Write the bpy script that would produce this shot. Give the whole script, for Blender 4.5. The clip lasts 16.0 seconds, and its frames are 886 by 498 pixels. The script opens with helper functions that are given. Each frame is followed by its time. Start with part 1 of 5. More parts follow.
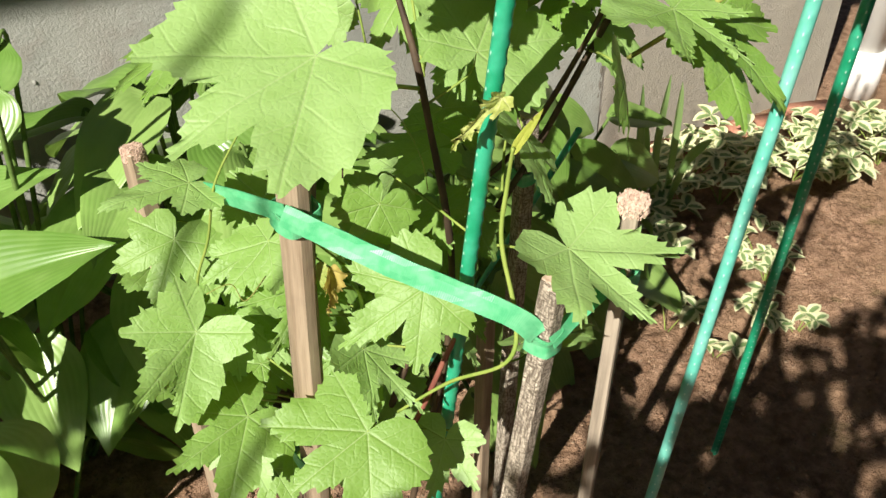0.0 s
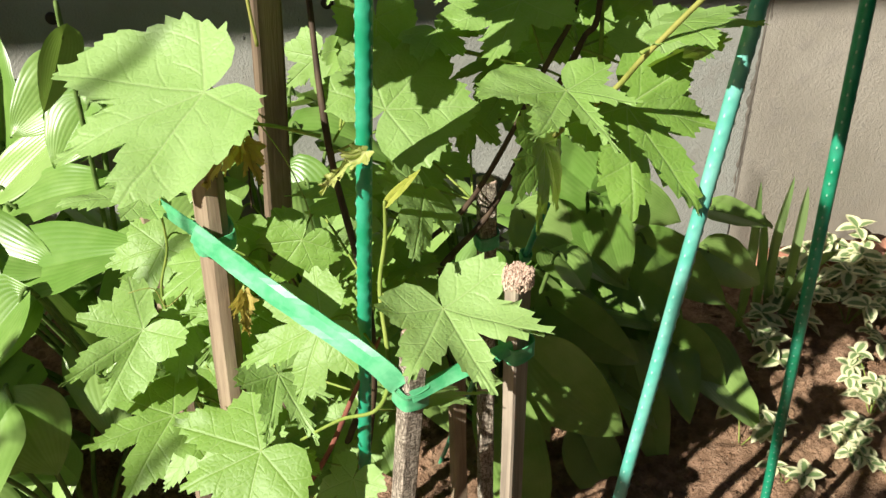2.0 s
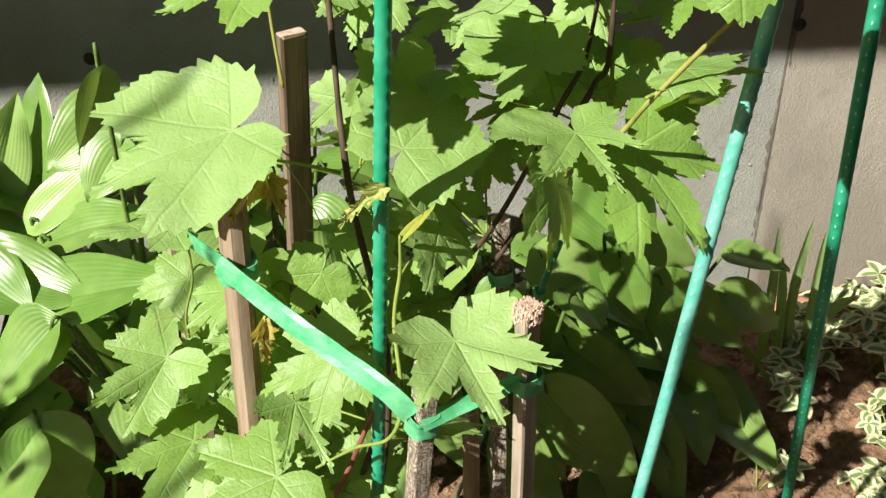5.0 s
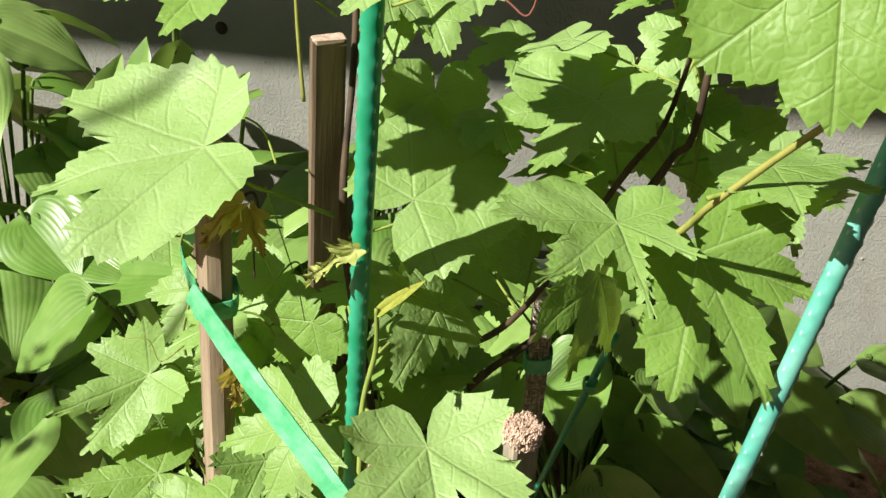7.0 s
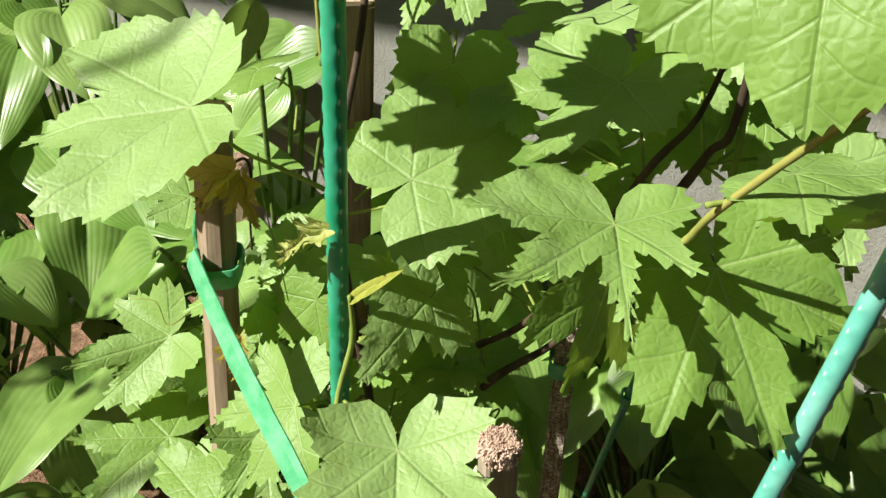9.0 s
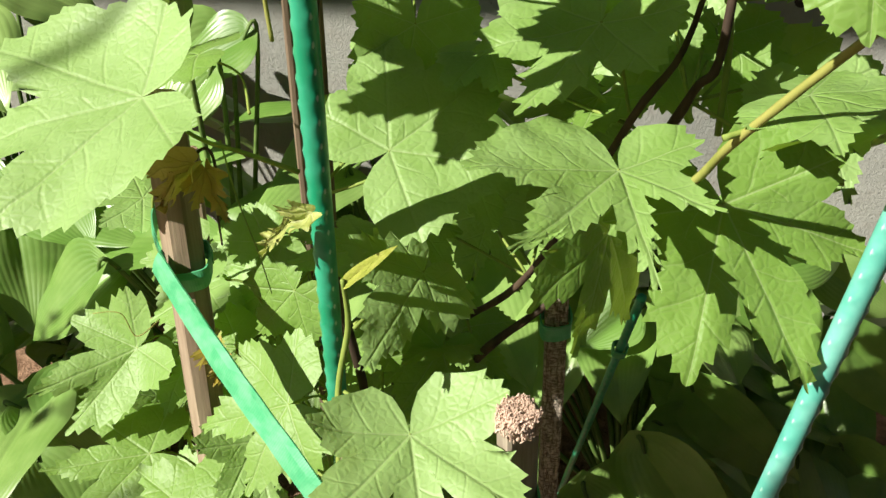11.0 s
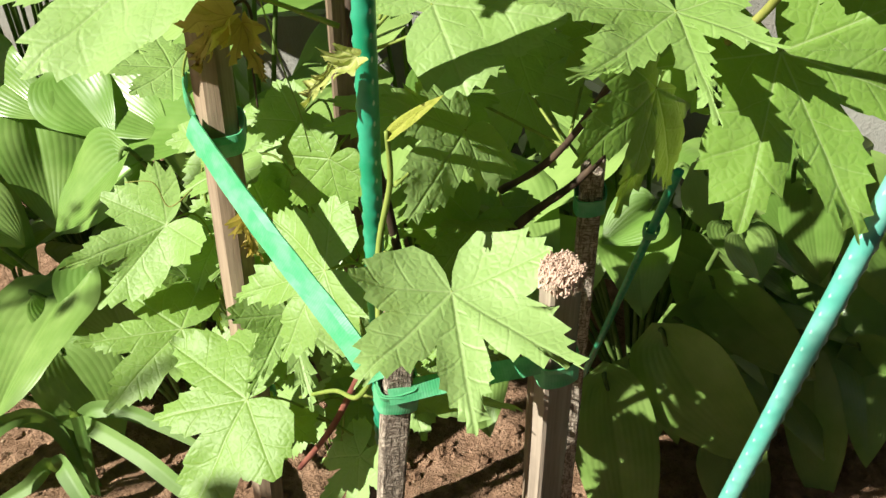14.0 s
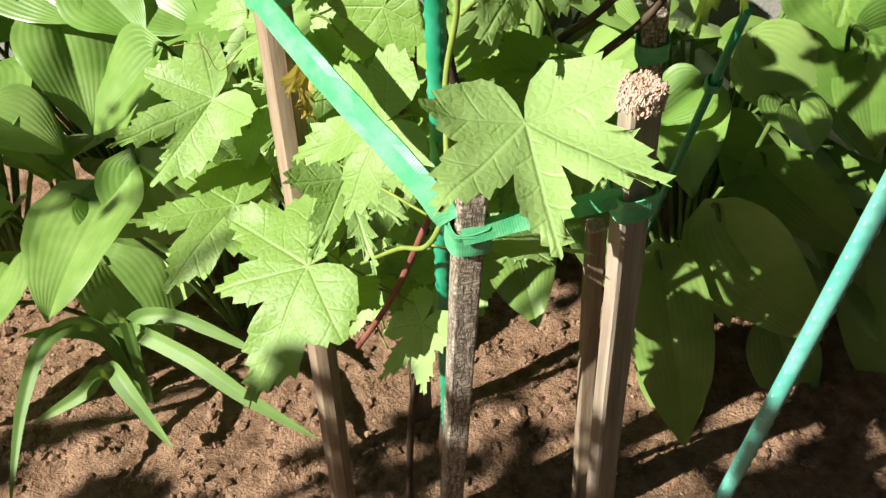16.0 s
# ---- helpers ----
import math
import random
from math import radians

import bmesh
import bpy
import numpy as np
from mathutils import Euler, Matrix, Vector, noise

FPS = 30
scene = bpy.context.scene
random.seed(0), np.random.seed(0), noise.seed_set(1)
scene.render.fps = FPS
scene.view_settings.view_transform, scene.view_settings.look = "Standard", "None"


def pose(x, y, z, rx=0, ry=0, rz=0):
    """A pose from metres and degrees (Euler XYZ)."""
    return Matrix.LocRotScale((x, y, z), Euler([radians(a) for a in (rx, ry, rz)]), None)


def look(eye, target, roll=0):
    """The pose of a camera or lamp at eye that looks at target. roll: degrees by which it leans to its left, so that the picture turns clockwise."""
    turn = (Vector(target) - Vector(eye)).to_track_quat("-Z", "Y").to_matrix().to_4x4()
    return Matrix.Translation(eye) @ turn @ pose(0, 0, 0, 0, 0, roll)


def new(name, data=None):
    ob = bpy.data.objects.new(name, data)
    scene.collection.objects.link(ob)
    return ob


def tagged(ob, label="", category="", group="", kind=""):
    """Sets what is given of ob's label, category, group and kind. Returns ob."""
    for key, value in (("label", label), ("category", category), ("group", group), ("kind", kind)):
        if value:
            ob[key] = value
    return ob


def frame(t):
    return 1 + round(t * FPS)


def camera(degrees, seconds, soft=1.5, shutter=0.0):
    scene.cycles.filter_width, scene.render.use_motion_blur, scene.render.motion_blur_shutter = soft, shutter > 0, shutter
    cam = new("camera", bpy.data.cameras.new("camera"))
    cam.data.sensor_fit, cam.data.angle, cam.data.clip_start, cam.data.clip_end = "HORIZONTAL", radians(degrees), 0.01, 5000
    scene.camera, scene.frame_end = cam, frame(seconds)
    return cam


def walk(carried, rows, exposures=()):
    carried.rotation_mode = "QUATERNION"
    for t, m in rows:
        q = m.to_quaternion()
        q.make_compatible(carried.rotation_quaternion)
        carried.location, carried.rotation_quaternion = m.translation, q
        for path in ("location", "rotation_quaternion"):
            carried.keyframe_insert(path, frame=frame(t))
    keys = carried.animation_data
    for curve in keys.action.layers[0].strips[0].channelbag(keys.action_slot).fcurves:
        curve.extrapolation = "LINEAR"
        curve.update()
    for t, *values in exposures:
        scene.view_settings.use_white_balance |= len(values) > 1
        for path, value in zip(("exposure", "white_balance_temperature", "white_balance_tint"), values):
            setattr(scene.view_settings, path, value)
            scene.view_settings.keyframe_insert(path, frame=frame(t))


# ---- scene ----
cam = camera(53.8, 16.0)
PATH = [
    (0, (-0.088, 0.18, 1.449), (0.494, 1.645, 0.218), -1.5),
    (0.5, (0.026, 0.146, 1.441), (0.454, 1.673, 0.222), -0.6),
    (1, (0.107, 0.115, 1.447), (0.352, 1.726, 0.286), -1.6),
    (1.5, (0.17, 0.093, 1.445), (0.326, 1.744, 0.327), -2.1),
    (2, (0.211, 0.067, 1.449), (0.346, 1.734, 0.353), -1.8),
    (2.5, (0.229, 0.062, 1.448), (0.375, 1.733, 0.358), -1.9),
    (3, (0.234, 0.06, 1.446), (0.398, 1.731, 0.36), -1.9),
    (3.5, (0.23, 0.057, 1.45), (0.394, 1.733, 0.37), -1.7),
    (4, (0.223, 0.038, 1.456), (0.367, 1.733, 0.405), -1.8),
    (4.5, (0.22, 0.031, 1.456), (0.341, 1.744, 0.43), -1.9),
    (5, (0.22, 0.034, 1.461), (0.305, 1.756, 0.446), -1.8),
    (7.5, (0.387, 0.27, 1.429), (0.051, 1.957, 0.408), 3.7),
    (8, (0.413, 0.298, 1.427), (0.025, 1.971, 0.402), 4.2),
    (8.5, (0.443, 0.317, 1.417), (-0.059, 1.941, 0.364), 3.9),
    (9, (0.446, 0.315, 1.411), (-0.119, 1.902, 0.333), 2.2),
    (11.5, (0.388, 0.329, 1.383), (0.003, 1.92, 0.235), -2.0),
    (12, (0.385, 0.327, 1.376), (-0.004, 1.89, 0.19), -1.7),
    (12.5, (0.381, 0.321, 1.364), (-0.032, 1.857, 0.153), -2.3),
    (13, (0.374, 0.318, 1.359), (-0.045, 1.837, 0.127), -1.8),
    (13.5, (0.37, 0.304, 1.354), (-0.042, 1.813, 0.107), -1.3),
    (14, (0.377, 0.299, 1.346), (-0.024, 1.801, 0.087), -1.5),
    (14.5, (0.372, 0.296, 1.32), (-0.007, 1.785, 0.04), -1.7),
    (15, (0.367, 0.282, 1.316), (-0.023, 1.744, 0.009), -2.5),
    (15.5, (0.356, 0.27, 1.284), (-0.06, 1.701, -0.05), -3.8),
    (16, (0.347, 0.261, 1.282), (-0.083, 1.653, -0.088), -5.2),
]
walk(cam, [(t, look(eye, target, roll)) for t, eye, target, roll in PATH],
     exposures=[(0, 0.88), (2.5, 0.95), (5, 0.95), (9, 0.90), (12.5, 0.97), (14, 1.07), (16, 1.14)])

# ---- world, sun, exposure ----
SUN_WAY = Vector((0.60, 0.50, -0.62)).normalized()
world = bpy.data.worlds.new("sky")
scene.world = world
world.use_nodes = True
wn = world.node_tree.nodes
sky = wn.new("ShaderNodeTexSky")
sky.sky_type, sky.sun_disc = "NISHITA", False
sky.sun_elevation = math.asin(-SUN_WAY.z)
sky.sun_rotation = math.atan2(-SUN_WAY.x, -SUN_WAY.y)
wn["Background"].inputs["Strength"].default_value = 0.019
world.node_tree.links.new(sky.outputs[0], wn["Background"].inputs["Color"])
sun_data = bpy.data.lights.new("sun", "SUN")
sun_data.energy, sun_data.angle, sun_data.color = 5.0, radians(0.5), (1.0, 0.95, 0.86)
sun = new("sun", sun_data)
sun.rotation_euler = SUN_WAY.to_track_quat("-Z", "Y").to_euler()


# ---- materials ----
def material(name, rough=0.6, spec=0.4):
    m = bpy.data.materials.new(name)
    m.use_nodes = True
    nt = m.node_tree
    b = nt.nodes["Principled BSDF"]
    b.inputs["Roughness"].default_value = rough
    b.inputs["Specular IOR Level"].default_value = spec
    return m, nt, b


def node(nt, kind, **values):
    n = nt.nodes.new("ShaderNode" + kind)
    for key, v in values.items():
        if key in ("operation", "blend_type", "data_type", "feature", "wave_type", "uv_map", "attribute_name", "vector_type", "bands_direction", "clamp"):
            if key == "operation":
                n.operation = v
            elif key == "blend_type":
                n.blend_type = v
            elif key == "data_type":
                n.data_type = v
            elif key == "feature":
                n.feature = v
            elif key == "attribute_name":
                n.attribute_name = v
            elif key == "bands_direction":
                n.bands_direction = v
        else:
            n.inputs[key.replace("_", " ")].default_value = v
    return n


def maths(nt, op, a, b=None, c=None):
    n = nt.nodes.new("ShaderNodeMath")
    n.operation = op
    for i, v in enumerate((a, b, c)):
        if v is None:
            continue
        if isinstance(v, (int, float)):
            n.inputs[i].default_value = v
        else:
            nt.links.new(v, n.inputs[i])
    return n.outputs[0]


def mixed(nt, factor, a, b):
    n = nt.nodes.new("ShaderNodeMix")
    n.data_type = "RGBA"
    for i, v in ((0, factor), (6, a), (7, b)):
        if isinstance(v, (int, float)):
            n.inputs[i].default_value = v
        elif isinstance(v, tuple):
            n.inputs[i].default_value = (*v, 1)
        else:
            nt.links.new(v, n.inputs[i])
    return n.outputs[2]


def noise_of(nt, scale, detail=3.0, rough=0.55, stretch=None):
    tc = nt.nodes.new("ShaderNodeTexCoord")
    n = node(nt, "TexNoise", Scale=scale, Detail=detail, Roughness=rough)
    src = tc.outputs["Object"]
    if stretch:
        mp = nt.nodes.new("ShaderNodeMapping")
        mp.inputs["Scale"].default_value = stretch
        nt.links.new(src, mp.inputs["Vector"])
        src = mp.outputs[0]
    nt.links.new(src, n.inputs["Vector"])
    return n.outputs["Fac"]


def smooth(nt, v, lo, hi):
    n = nt.nodes.new("ShaderNodeMapRange")
    n.interpolation_type = "SMOOTHSTEP"
    nt.links.new(v, n.inputs["Value"])
    n.inputs["From Min"].default_value, n.inputs["From Max"].default_value = lo, hi
    return n.outputs["Result"]


def bump(nt, b, height, strength=0.3, distance=0.002):
    n = node(nt, "Bump", Strength=strength, Distance=distance)
    nt.links.new(height, n.inputs["Height"])
    nt.links.new(n.outputs[0], b.inputs["Normal"])
    return n


def uv_parts(nt):
    u = nt.nodes.new("ShaderNodeUVMap")
    u.uv_map = "leaf"
    s = nt.nodes.new("ShaderNodeSeparateXYZ")
    nt.links.new(u.outputs[0], s.inputs[0])
    return s.outputs[0], s.outputs[1]


def translucent(nt, b, colour, share):
    """Lets a share of the light through the blade."""
    t = nt.nodes.new("ShaderNodeBsdfTranslucent")
    nt.links.new(colour, t.inputs["Color"])
    mx = nt.nodes.new("ShaderNodeMixShader")
    mx.inputs[0].default_value = share
    nt.links.new(b.outputs[0], mx.inputs[1])
    nt.links.new(t.outputs[0], mx.inputs[2])
    nt.links.new(mx.outputs[0], nt.nodes["Material Output"].inputs["Surface"])


def grape_material(name, dark, light, vein, through_colour, share=0.34, rough=0.55):
    m, nt, b = material(name, rough, 0.45)
    u, signed = uv_parts(nt)
    v = maths(nt, "ABSOLUTE", signed)
    info = nt.nodes.new("ShaderNodeObjectInfo")
    big = noise_of(nt, 22, 3)
    fine = noise_of(nt, 240, 2)
    tone = maths(nt, "ADD", maths(nt, "MULTIPLY", big, 0.7), maths(nt, "MULTIPLY", info.outputs["Random"], 0.45))
    base = mixed(nt, smooth(nt, tone, 0.3, 0.9), dark, light)
    # main veins along the lobes' axes, thinning outward; side veins curve from them, out of step on the two sides
    width = maths(nt, "SUBTRACT", 0.0085, maths(nt, "MULTIPLY", u, 0.0065))
    main = maths(nt, "SUBTRACT", 1.0, smooth(nt, maths(nt, "DIVIDE", v, maths(nt, "MAXIMUM", width, 0.0015)), 0.35, 1.0))
    bent = maths(nt, "ADD", maths(nt, "MULTIPLY", v, 0.95), maths(nt, "MULTIPLY", maths(nt, "MULTIPLY", v, v), -1.3))
    q = maths(nt, "ADD", maths(nt, "SUBTRACT", u, bent), maths(nt, "MULTIPLY", maths(nt, "SUBTRACT", noise_of(nt, 18, 2), 0.5), 0.14))
    stepped = maths(nt, "ADD", maths(nt, "MULTIPLY", q, 4.3), maths(nt, "MULTIPLY", maths(nt, "GREATER_THAN", signed, 0.0), 0.5))
    cell = maths(nt, "ABSOLUTE", maths(nt, "SUBTRACT", maths(nt, "FRACT", stepped), 0.5))
    fade = maths(nt, "SUBTRACT", 1.0, smooth(nt, v, 0.12, 0.34))
    side = maths(nt, "MULTIPLY", maths(nt, "SUBTRACT", 1.0, smooth(nt, cell, 0.004, 0.024)), fade)
    line = maths(nt, "MAXIMUM", main, maths(nt, "MULTIPLY", side, 0.55))
    colour = mixed(nt, maths(nt, "MULTIPLY", line, 0.55), base, vein)
    # fine net of veins between the side veins
    tc = nt.nodes.new("ShaderNodeTexCoord")
    net = node(nt, "TexVoronoi", feature="DISTANCE_TO_EDGE", Scale=150.0)
    nt.links.new(tc.outputs["Object"], net.inputs["Vector"])
    mesh_line = maths(nt, "SUBTRACT", 1.0, smooth(nt, net.outputs["Distance"], 0.0, 0.09))
    colour = mixed(nt, maths(nt, "MULTIPLY", mesh_line, 0.10), colour, vein)
    speck = smooth(nt, fine, 0.72, 0.78)
    colour = mixed(nt, maths(nt, "MULTIPLY", speck, 0.3), colour, vein)
    nt.links.new(colour, b.inputs["Base Color"])
    # the blade swells a little between the side veins and sinks along all of them
    groove = maths(nt, "MULTIPLY", maths(nt, "SUBTRACT", 1.0, smooth(nt, cell, 0.0, 0.085)), maths(nt, "ADD", 0.15, maths(nt, "MULTIPLY", fade, 0.85)))
    valley = maths(nt, "SUBTRACT", 1.0, smooth(nt, v, 0.0, 0.022))
    height = maths(nt, "ADD", maths(nt, "MULTIPLY", noise_of(nt, 45, 3), 1.1), maths(nt, "MULTIPLY", smooth(nt, net.outputs["Distance"], 0.0, 0.3), 0.22))
    height = maths(nt, "SUBTRACT", height, maths(nt, "MULTIPLY", maths(nt, "MAXIMUM", maths(nt, "MULTIPLY", groove, 0.6), valley), 0.65))
    bump(nt, b, height, 0.42, 0.0022)
    thr = mixed(nt, maths(nt, "MULTIPLY", line, 0.3), through_colour, dark)
    translucent(nt, b, thr, share)
    return m


def hosta_material(name, dark, light, rough=0.34):
    m, nt, b = material(name, rough, 0.5)
    u, v = uv_parts(nt)
    info = nt.nodes.new("ShaderNodeObjectInfo")
    rib = maths(nt, "ABSOLUTE", maths(nt, "SINE", maths(nt, "MULTIPLY", v, 7 * math.pi)))
    tone = maths(nt, "ADD", maths(nt, "MULTIPLY", noise_of(nt, 14, 3), 0.7), maths(nt, "MULTIPLY", info.outputs["Random"], 0.4))
    base = mixed(nt, smooth(nt, tone, 0.25, 0.85), dark, light)
    colour = mixed(nt, maths(nt, "MULTIPLY", maths(nt, "SUBTRACT", 1.0, rib), 0.03), base, light)
    brown = smooth(nt, noise_of(nt, 45, 4, 0.7), 0.70, 0.76)
    colour = mixed(nt, maths(nt, "MULTIPLY", brown, 0.35), colour, (0.16, 0.13, 0.05))
    nt.links.new(colour, b.inputs["Base Color"])
    bump(nt, b, maths(nt, "ADD", rib, maths(nt, "MULTIPLY", noise_of(nt, 90, 3), 0.35)), 0.14, 0.002)
    translucent(nt, b, mixed(nt, 0.6, light, (0.26, 0.42, 0.03)), 0.25)
    return m


def variegated_material():
    m, nt, b = material("variegated_leaf", 0.45, 0.4)
    u, v = uv_parts(nt)
    edge = maths(nt, "ADD", v, maths(nt, "MULTIPLY", maths(nt, "SUBTRACT", noise_of(nt, 120, 2), 0.5), 0.5))
    green = mixed(nt, noise_of(nt, 40), (0.13, 0.22, 0.07), (0.24, 0.34, 0.14))
    colour = mixed(nt, smooth(nt, edge, 0.24, 0.52), green, (0.74, 0.74, 0.45))
    nt.links.new(colour, b.inputs["Base Color"])
    bump(nt, b, noise_of(nt, 150, 2), 0.25, 0.001)
    translucent(nt, b, colour, 0.25)
    return m


def stem_material(name, a, c, scale=60.0, rough=0.7):
    m, nt, b = material(name, rough, 0.3)
    f = noise_of(nt, scale, 4, 0.6, (1, 1, 0.25))
    nt.links.new(mixed(nt, smooth(nt, f, 0.3, 0.7), a, c), b.inputs["Base Color"])
    bump(nt, b, f, 0.5, 0.0015)
    return m


def wood_material(name, a, c, dirt, grain=90.0, crack=0.35):
    m, nt, b = material(name, 0.82, 0.2)
    g = noise_of(nt, grain, 5, 0.65, (1, 1, 0.045))
    w = noise_of(nt, 9, 4, 0.6)
    knots = noise_of(nt, 30, 2, 0.5, (1, 1, 0.35))
    colour = mixed(nt, smooth(nt, g, 0.32, 0.68), a, c)
    colour = mixed(nt, maths(nt, "MULTIPLY", smooth(nt, w, 0.5, 0.75), 0.6), colour, dirt)
    colour = mixed(nt, maths(nt, "MULTIPLY", smooth(nt, knots, 0.68, 0.78), 0.5), colour, dirt)
    nt.links.new(colour, b.inputs["Base Color"])
    bump(nt, b, g, crack, 0.003)
    return m


def weathered_material():
    """Grey rotting wood with cross-hatched fibres and saw marks."""
    m, nt, b = material("weathered_wood", 0.9, 0.15)
    along = noise_of(nt, 420, 3, 0.6, (1, 1, 0.22))
    across = noise_of(nt, 560, 3, 0.6, (0.3, 0.3, 1))
    weave = maths(nt, "MULTIPLY", smooth(nt, along, 0.33, 0.58), smooth(nt, across, 0.33, 0.56))
    big = noise_of(nt, 14, 3)
    colour = mixed(nt, weave, (0.15, 0.122, 0.092), (0.60, 0.52, 0.41))
    colour = mixed(nt, maths(nt, "MULTIPLY", smooth(nt, big, 0.5, 0.7), 0.4), colour, (0.13, 0.10, 0.075))
    nt.links.new(colour, b.inputs["Base Color"])
    bump(nt, b, weave, 0.9, 0.002)
    return m


def pole_material(name, deep, pale, rough):
    m, nt, b = material(name, rough, 0.5)
    f = noise_of(nt, 25, 4, 0.6)
    colour = mixed(nt, smooth(nt, f, 0.35, 0.75), deep, pale)
    dust = smooth(nt, noise_of(nt, 300, 3, 0.7), 0.6, 0.75)
    colour = mixed(nt, maths(nt, "MULTIPLY", dust, 0.15), colour, (0.25, 0.3, 0.24))
    # the nubs' tips are rubbed pale
    tc = nt.nodes.new("ShaderNodeTexCoord")
    xyz = nt.nodes.new("ShaderNodeSeparateXYZ")
    nt.links.new(tc.outputs["Object"], xyz.inputs[0])
    away = maths(nt, "SQRT", maths(nt, "ADD", maths(nt, "MULTIPLY", xyz.outputs[0], xyz.outputs[0]), maths(nt, "MULTIPLY", xyz.outputs[1], xyz.outputs[1])))
    colour = mixed(nt, maths(nt, "MULTIPLY", smooth(nt, away, 0.0082, 0.0086), 0.75), colour, (0.5, 0.72, 0.6))
    nt.links.new(colour, b.inputs["Base Color"])
    bump(nt, b, f, 0.15, 0.001)
    return m


def tape_material():
    m, nt, b = material("green_vinyl_tape", 0.40, 0.6)
    u, v = uv_parts(nt)
    ribs = maths(nt, "SINE", maths(nt, "MULTIPLY", u, 3000.0))
    f = noise_of(nt, 60, 3)
    nt.links.new(mixed(nt, smooth(nt, f, 0.3, 0.7), (0.07, 0.42, 0.18), (0.17, 0.54, 0.28)), b.inputs["Base Color"])
    bump(nt, b, maths(nt, "ADD", ribs, maths(nt, "MULTIPLY", f, 2.0)), 0.12, 0.0005)
    translucent(nt, b, mixed(nt, f, (0.03, 0.4, 0.12), (0.04, 0.45, 0.15)), 0.2)
    return m


def soil_material():
    m, nt, b = material("soil", 0.95, 0.15)
    big, mid, fine = noise_of(nt, 3.0, 4), noise_of(nt, 28, 5, 0.65), noise_of(nt, 160, 4, 0.7)
    colour = mixed(nt, smooth(nt, mid, 0.3, 0.7), (0.20, 0.115, 0.066), (0.47, 0.295, 0.19))
    colour = mixed(nt, maths(nt, "MULTIPLY", smooth(nt, big, 0.45, 0.7), 0.5), colour, (0.36, 0.23, 0.135))
    colour = mixed(nt, maths(nt, "MULTIPLY", smooth(nt, fine, 0.62, 0.72), 0.5), colour, (0.25, 0.187, 0.125))
    moss = smooth(nt, noise_of(nt, 6.5, 4, 0.6), 0.62, 0.72)
    colour = mixed(nt, maths(nt, "MULTIPLY", moss, 0.35), colour, (0.13, 0.13, 0.03))
    nt.links.new(colour, b.inputs["Base Color"])
    bump(nt, b, maths(nt, "ADD", mid, maths(nt, "MULTIPLY", fine, 0.7)), 1.0, 0.02)
    return m


def concrete_material(name, dark, pale):
    m, nt, b = material(name, 0.88, 0.2)
    big, mid, fine = noise_of(nt, 1.6, 4), noise_of(nt, 14, 5, 0.6), noise_of(nt, 130, 4, 0.7)
    streak = noise_of(nt, 3.0, 3, 0.5, (3, 1, 0.3))
    colour = mixed(nt, smooth(nt, big, 0.35, 0.7), dark, pale)
    colour = mixed(nt, maths(nt, "MULTIPLY", smooth(nt, mid, 0.5, 0.7), 0.5), colour, (0.25, 0.23, 0.20))
    colour = mixed(nt, maths(nt, "MULTIPLY", smooth(nt, streak, 0.5, 0.75), 0.3), colour, (0.27, 0.24, 0.2))
    pits = smooth(nt, fine, 0.65, 0.71)
    colour = mixed(nt, maths(nt, "MULTIPLY", pits, 0.4), colour, (0.12, 0.1, 0.09))
    nt.links.new(colour, b.inputs["Base Color"])
    bump(nt, b, maths(nt, "ADD", maths(nt, "MULTIPLY", mid, 0.5), maths(nt, "MULTIPLY", fine, -0.5)), 0.9, 0.007)
    return m


def plain_material(name, colour, rough=0.6, other=None, scale=30.0):
    m, nt, b = material(name, rough, 0.35)
    f = noise_of(nt, scale, 4)
    other = other or tuple(c * 0.8 for c in colour)
    nt.links.new(mixed(nt, smooth(nt, f, 0.35, 0.7), colour, other), b.inputs["Base Color"])
    bump(nt, b, f, 0.15, 0.001)
    return m


M_GRAPE = grape_material("grape_leaf", (0.188, 0.335, 0.058), (0.315, 0.480, 0.165), (0.39, 0.50, 0.22), (0.31, 0.48, 0.035), 0.30, 0.5)
M_YOUNG = grape_material("young_leaf", (0.27, 0.36, 0.06), (0.42, 0.46, 0.13), (0.5, 0.5, 0.24), (0.36, 0.42, 0.06), 0.3)
M_BUD = stem_material("unfolding_leaf", (0.36, 0.42, 0.05), (0.50, 0.52, 0.11), 120)
translucent(M_BUD.node_tree, M_BUD.node_tree.nodes["Principled BSDF"], M_BUD.node_tree.nodes["Principled BSDF"].inputs["Base Color"].links[0].from_socket, 0.4)
M_DRY = grape_material("withered_leaf", (0.46, 0.36, 0.09), (0.68, 0.58, 0.22), (0.20, 0.13, 0.05), (0.6, 0.48, 0.09), 0.4, 0.7)
M_HSTALK = stem_material("hosta_stalk", (0.07, 0.13, 0.025), (0.13, 0.20, 0.05))
M_HOSTA = hosta_material("hosta_leaf", (0.125, 0.25, 0.042), (0.30, 0.45, 0.13))
M_IRIS = hosta_material("strap_leaf", (0.11, 0.22, 0.045), (0.20, 0.33, 0.09), 0.55)
M_IRIS_PALE = hosta_material("iris_leaf", (0.15, 0.27, 0.08), (0.27, 0.40, 0.15))
M_VARIEG = variegated_material()
M_SHOOT = stem_material("green_shoot", (0.16, 0.24, 0.04), (0.26, 0.32, 0.07))
M_YSTEM = stem_material("yellow_cane", (0.22, 0.24, 0.05), (0.34, 0.33, 0.09))
M_RED = stem_material("red_cane", (0.14, 0.04, 0.03), (0.24, 0.09, 0.06))
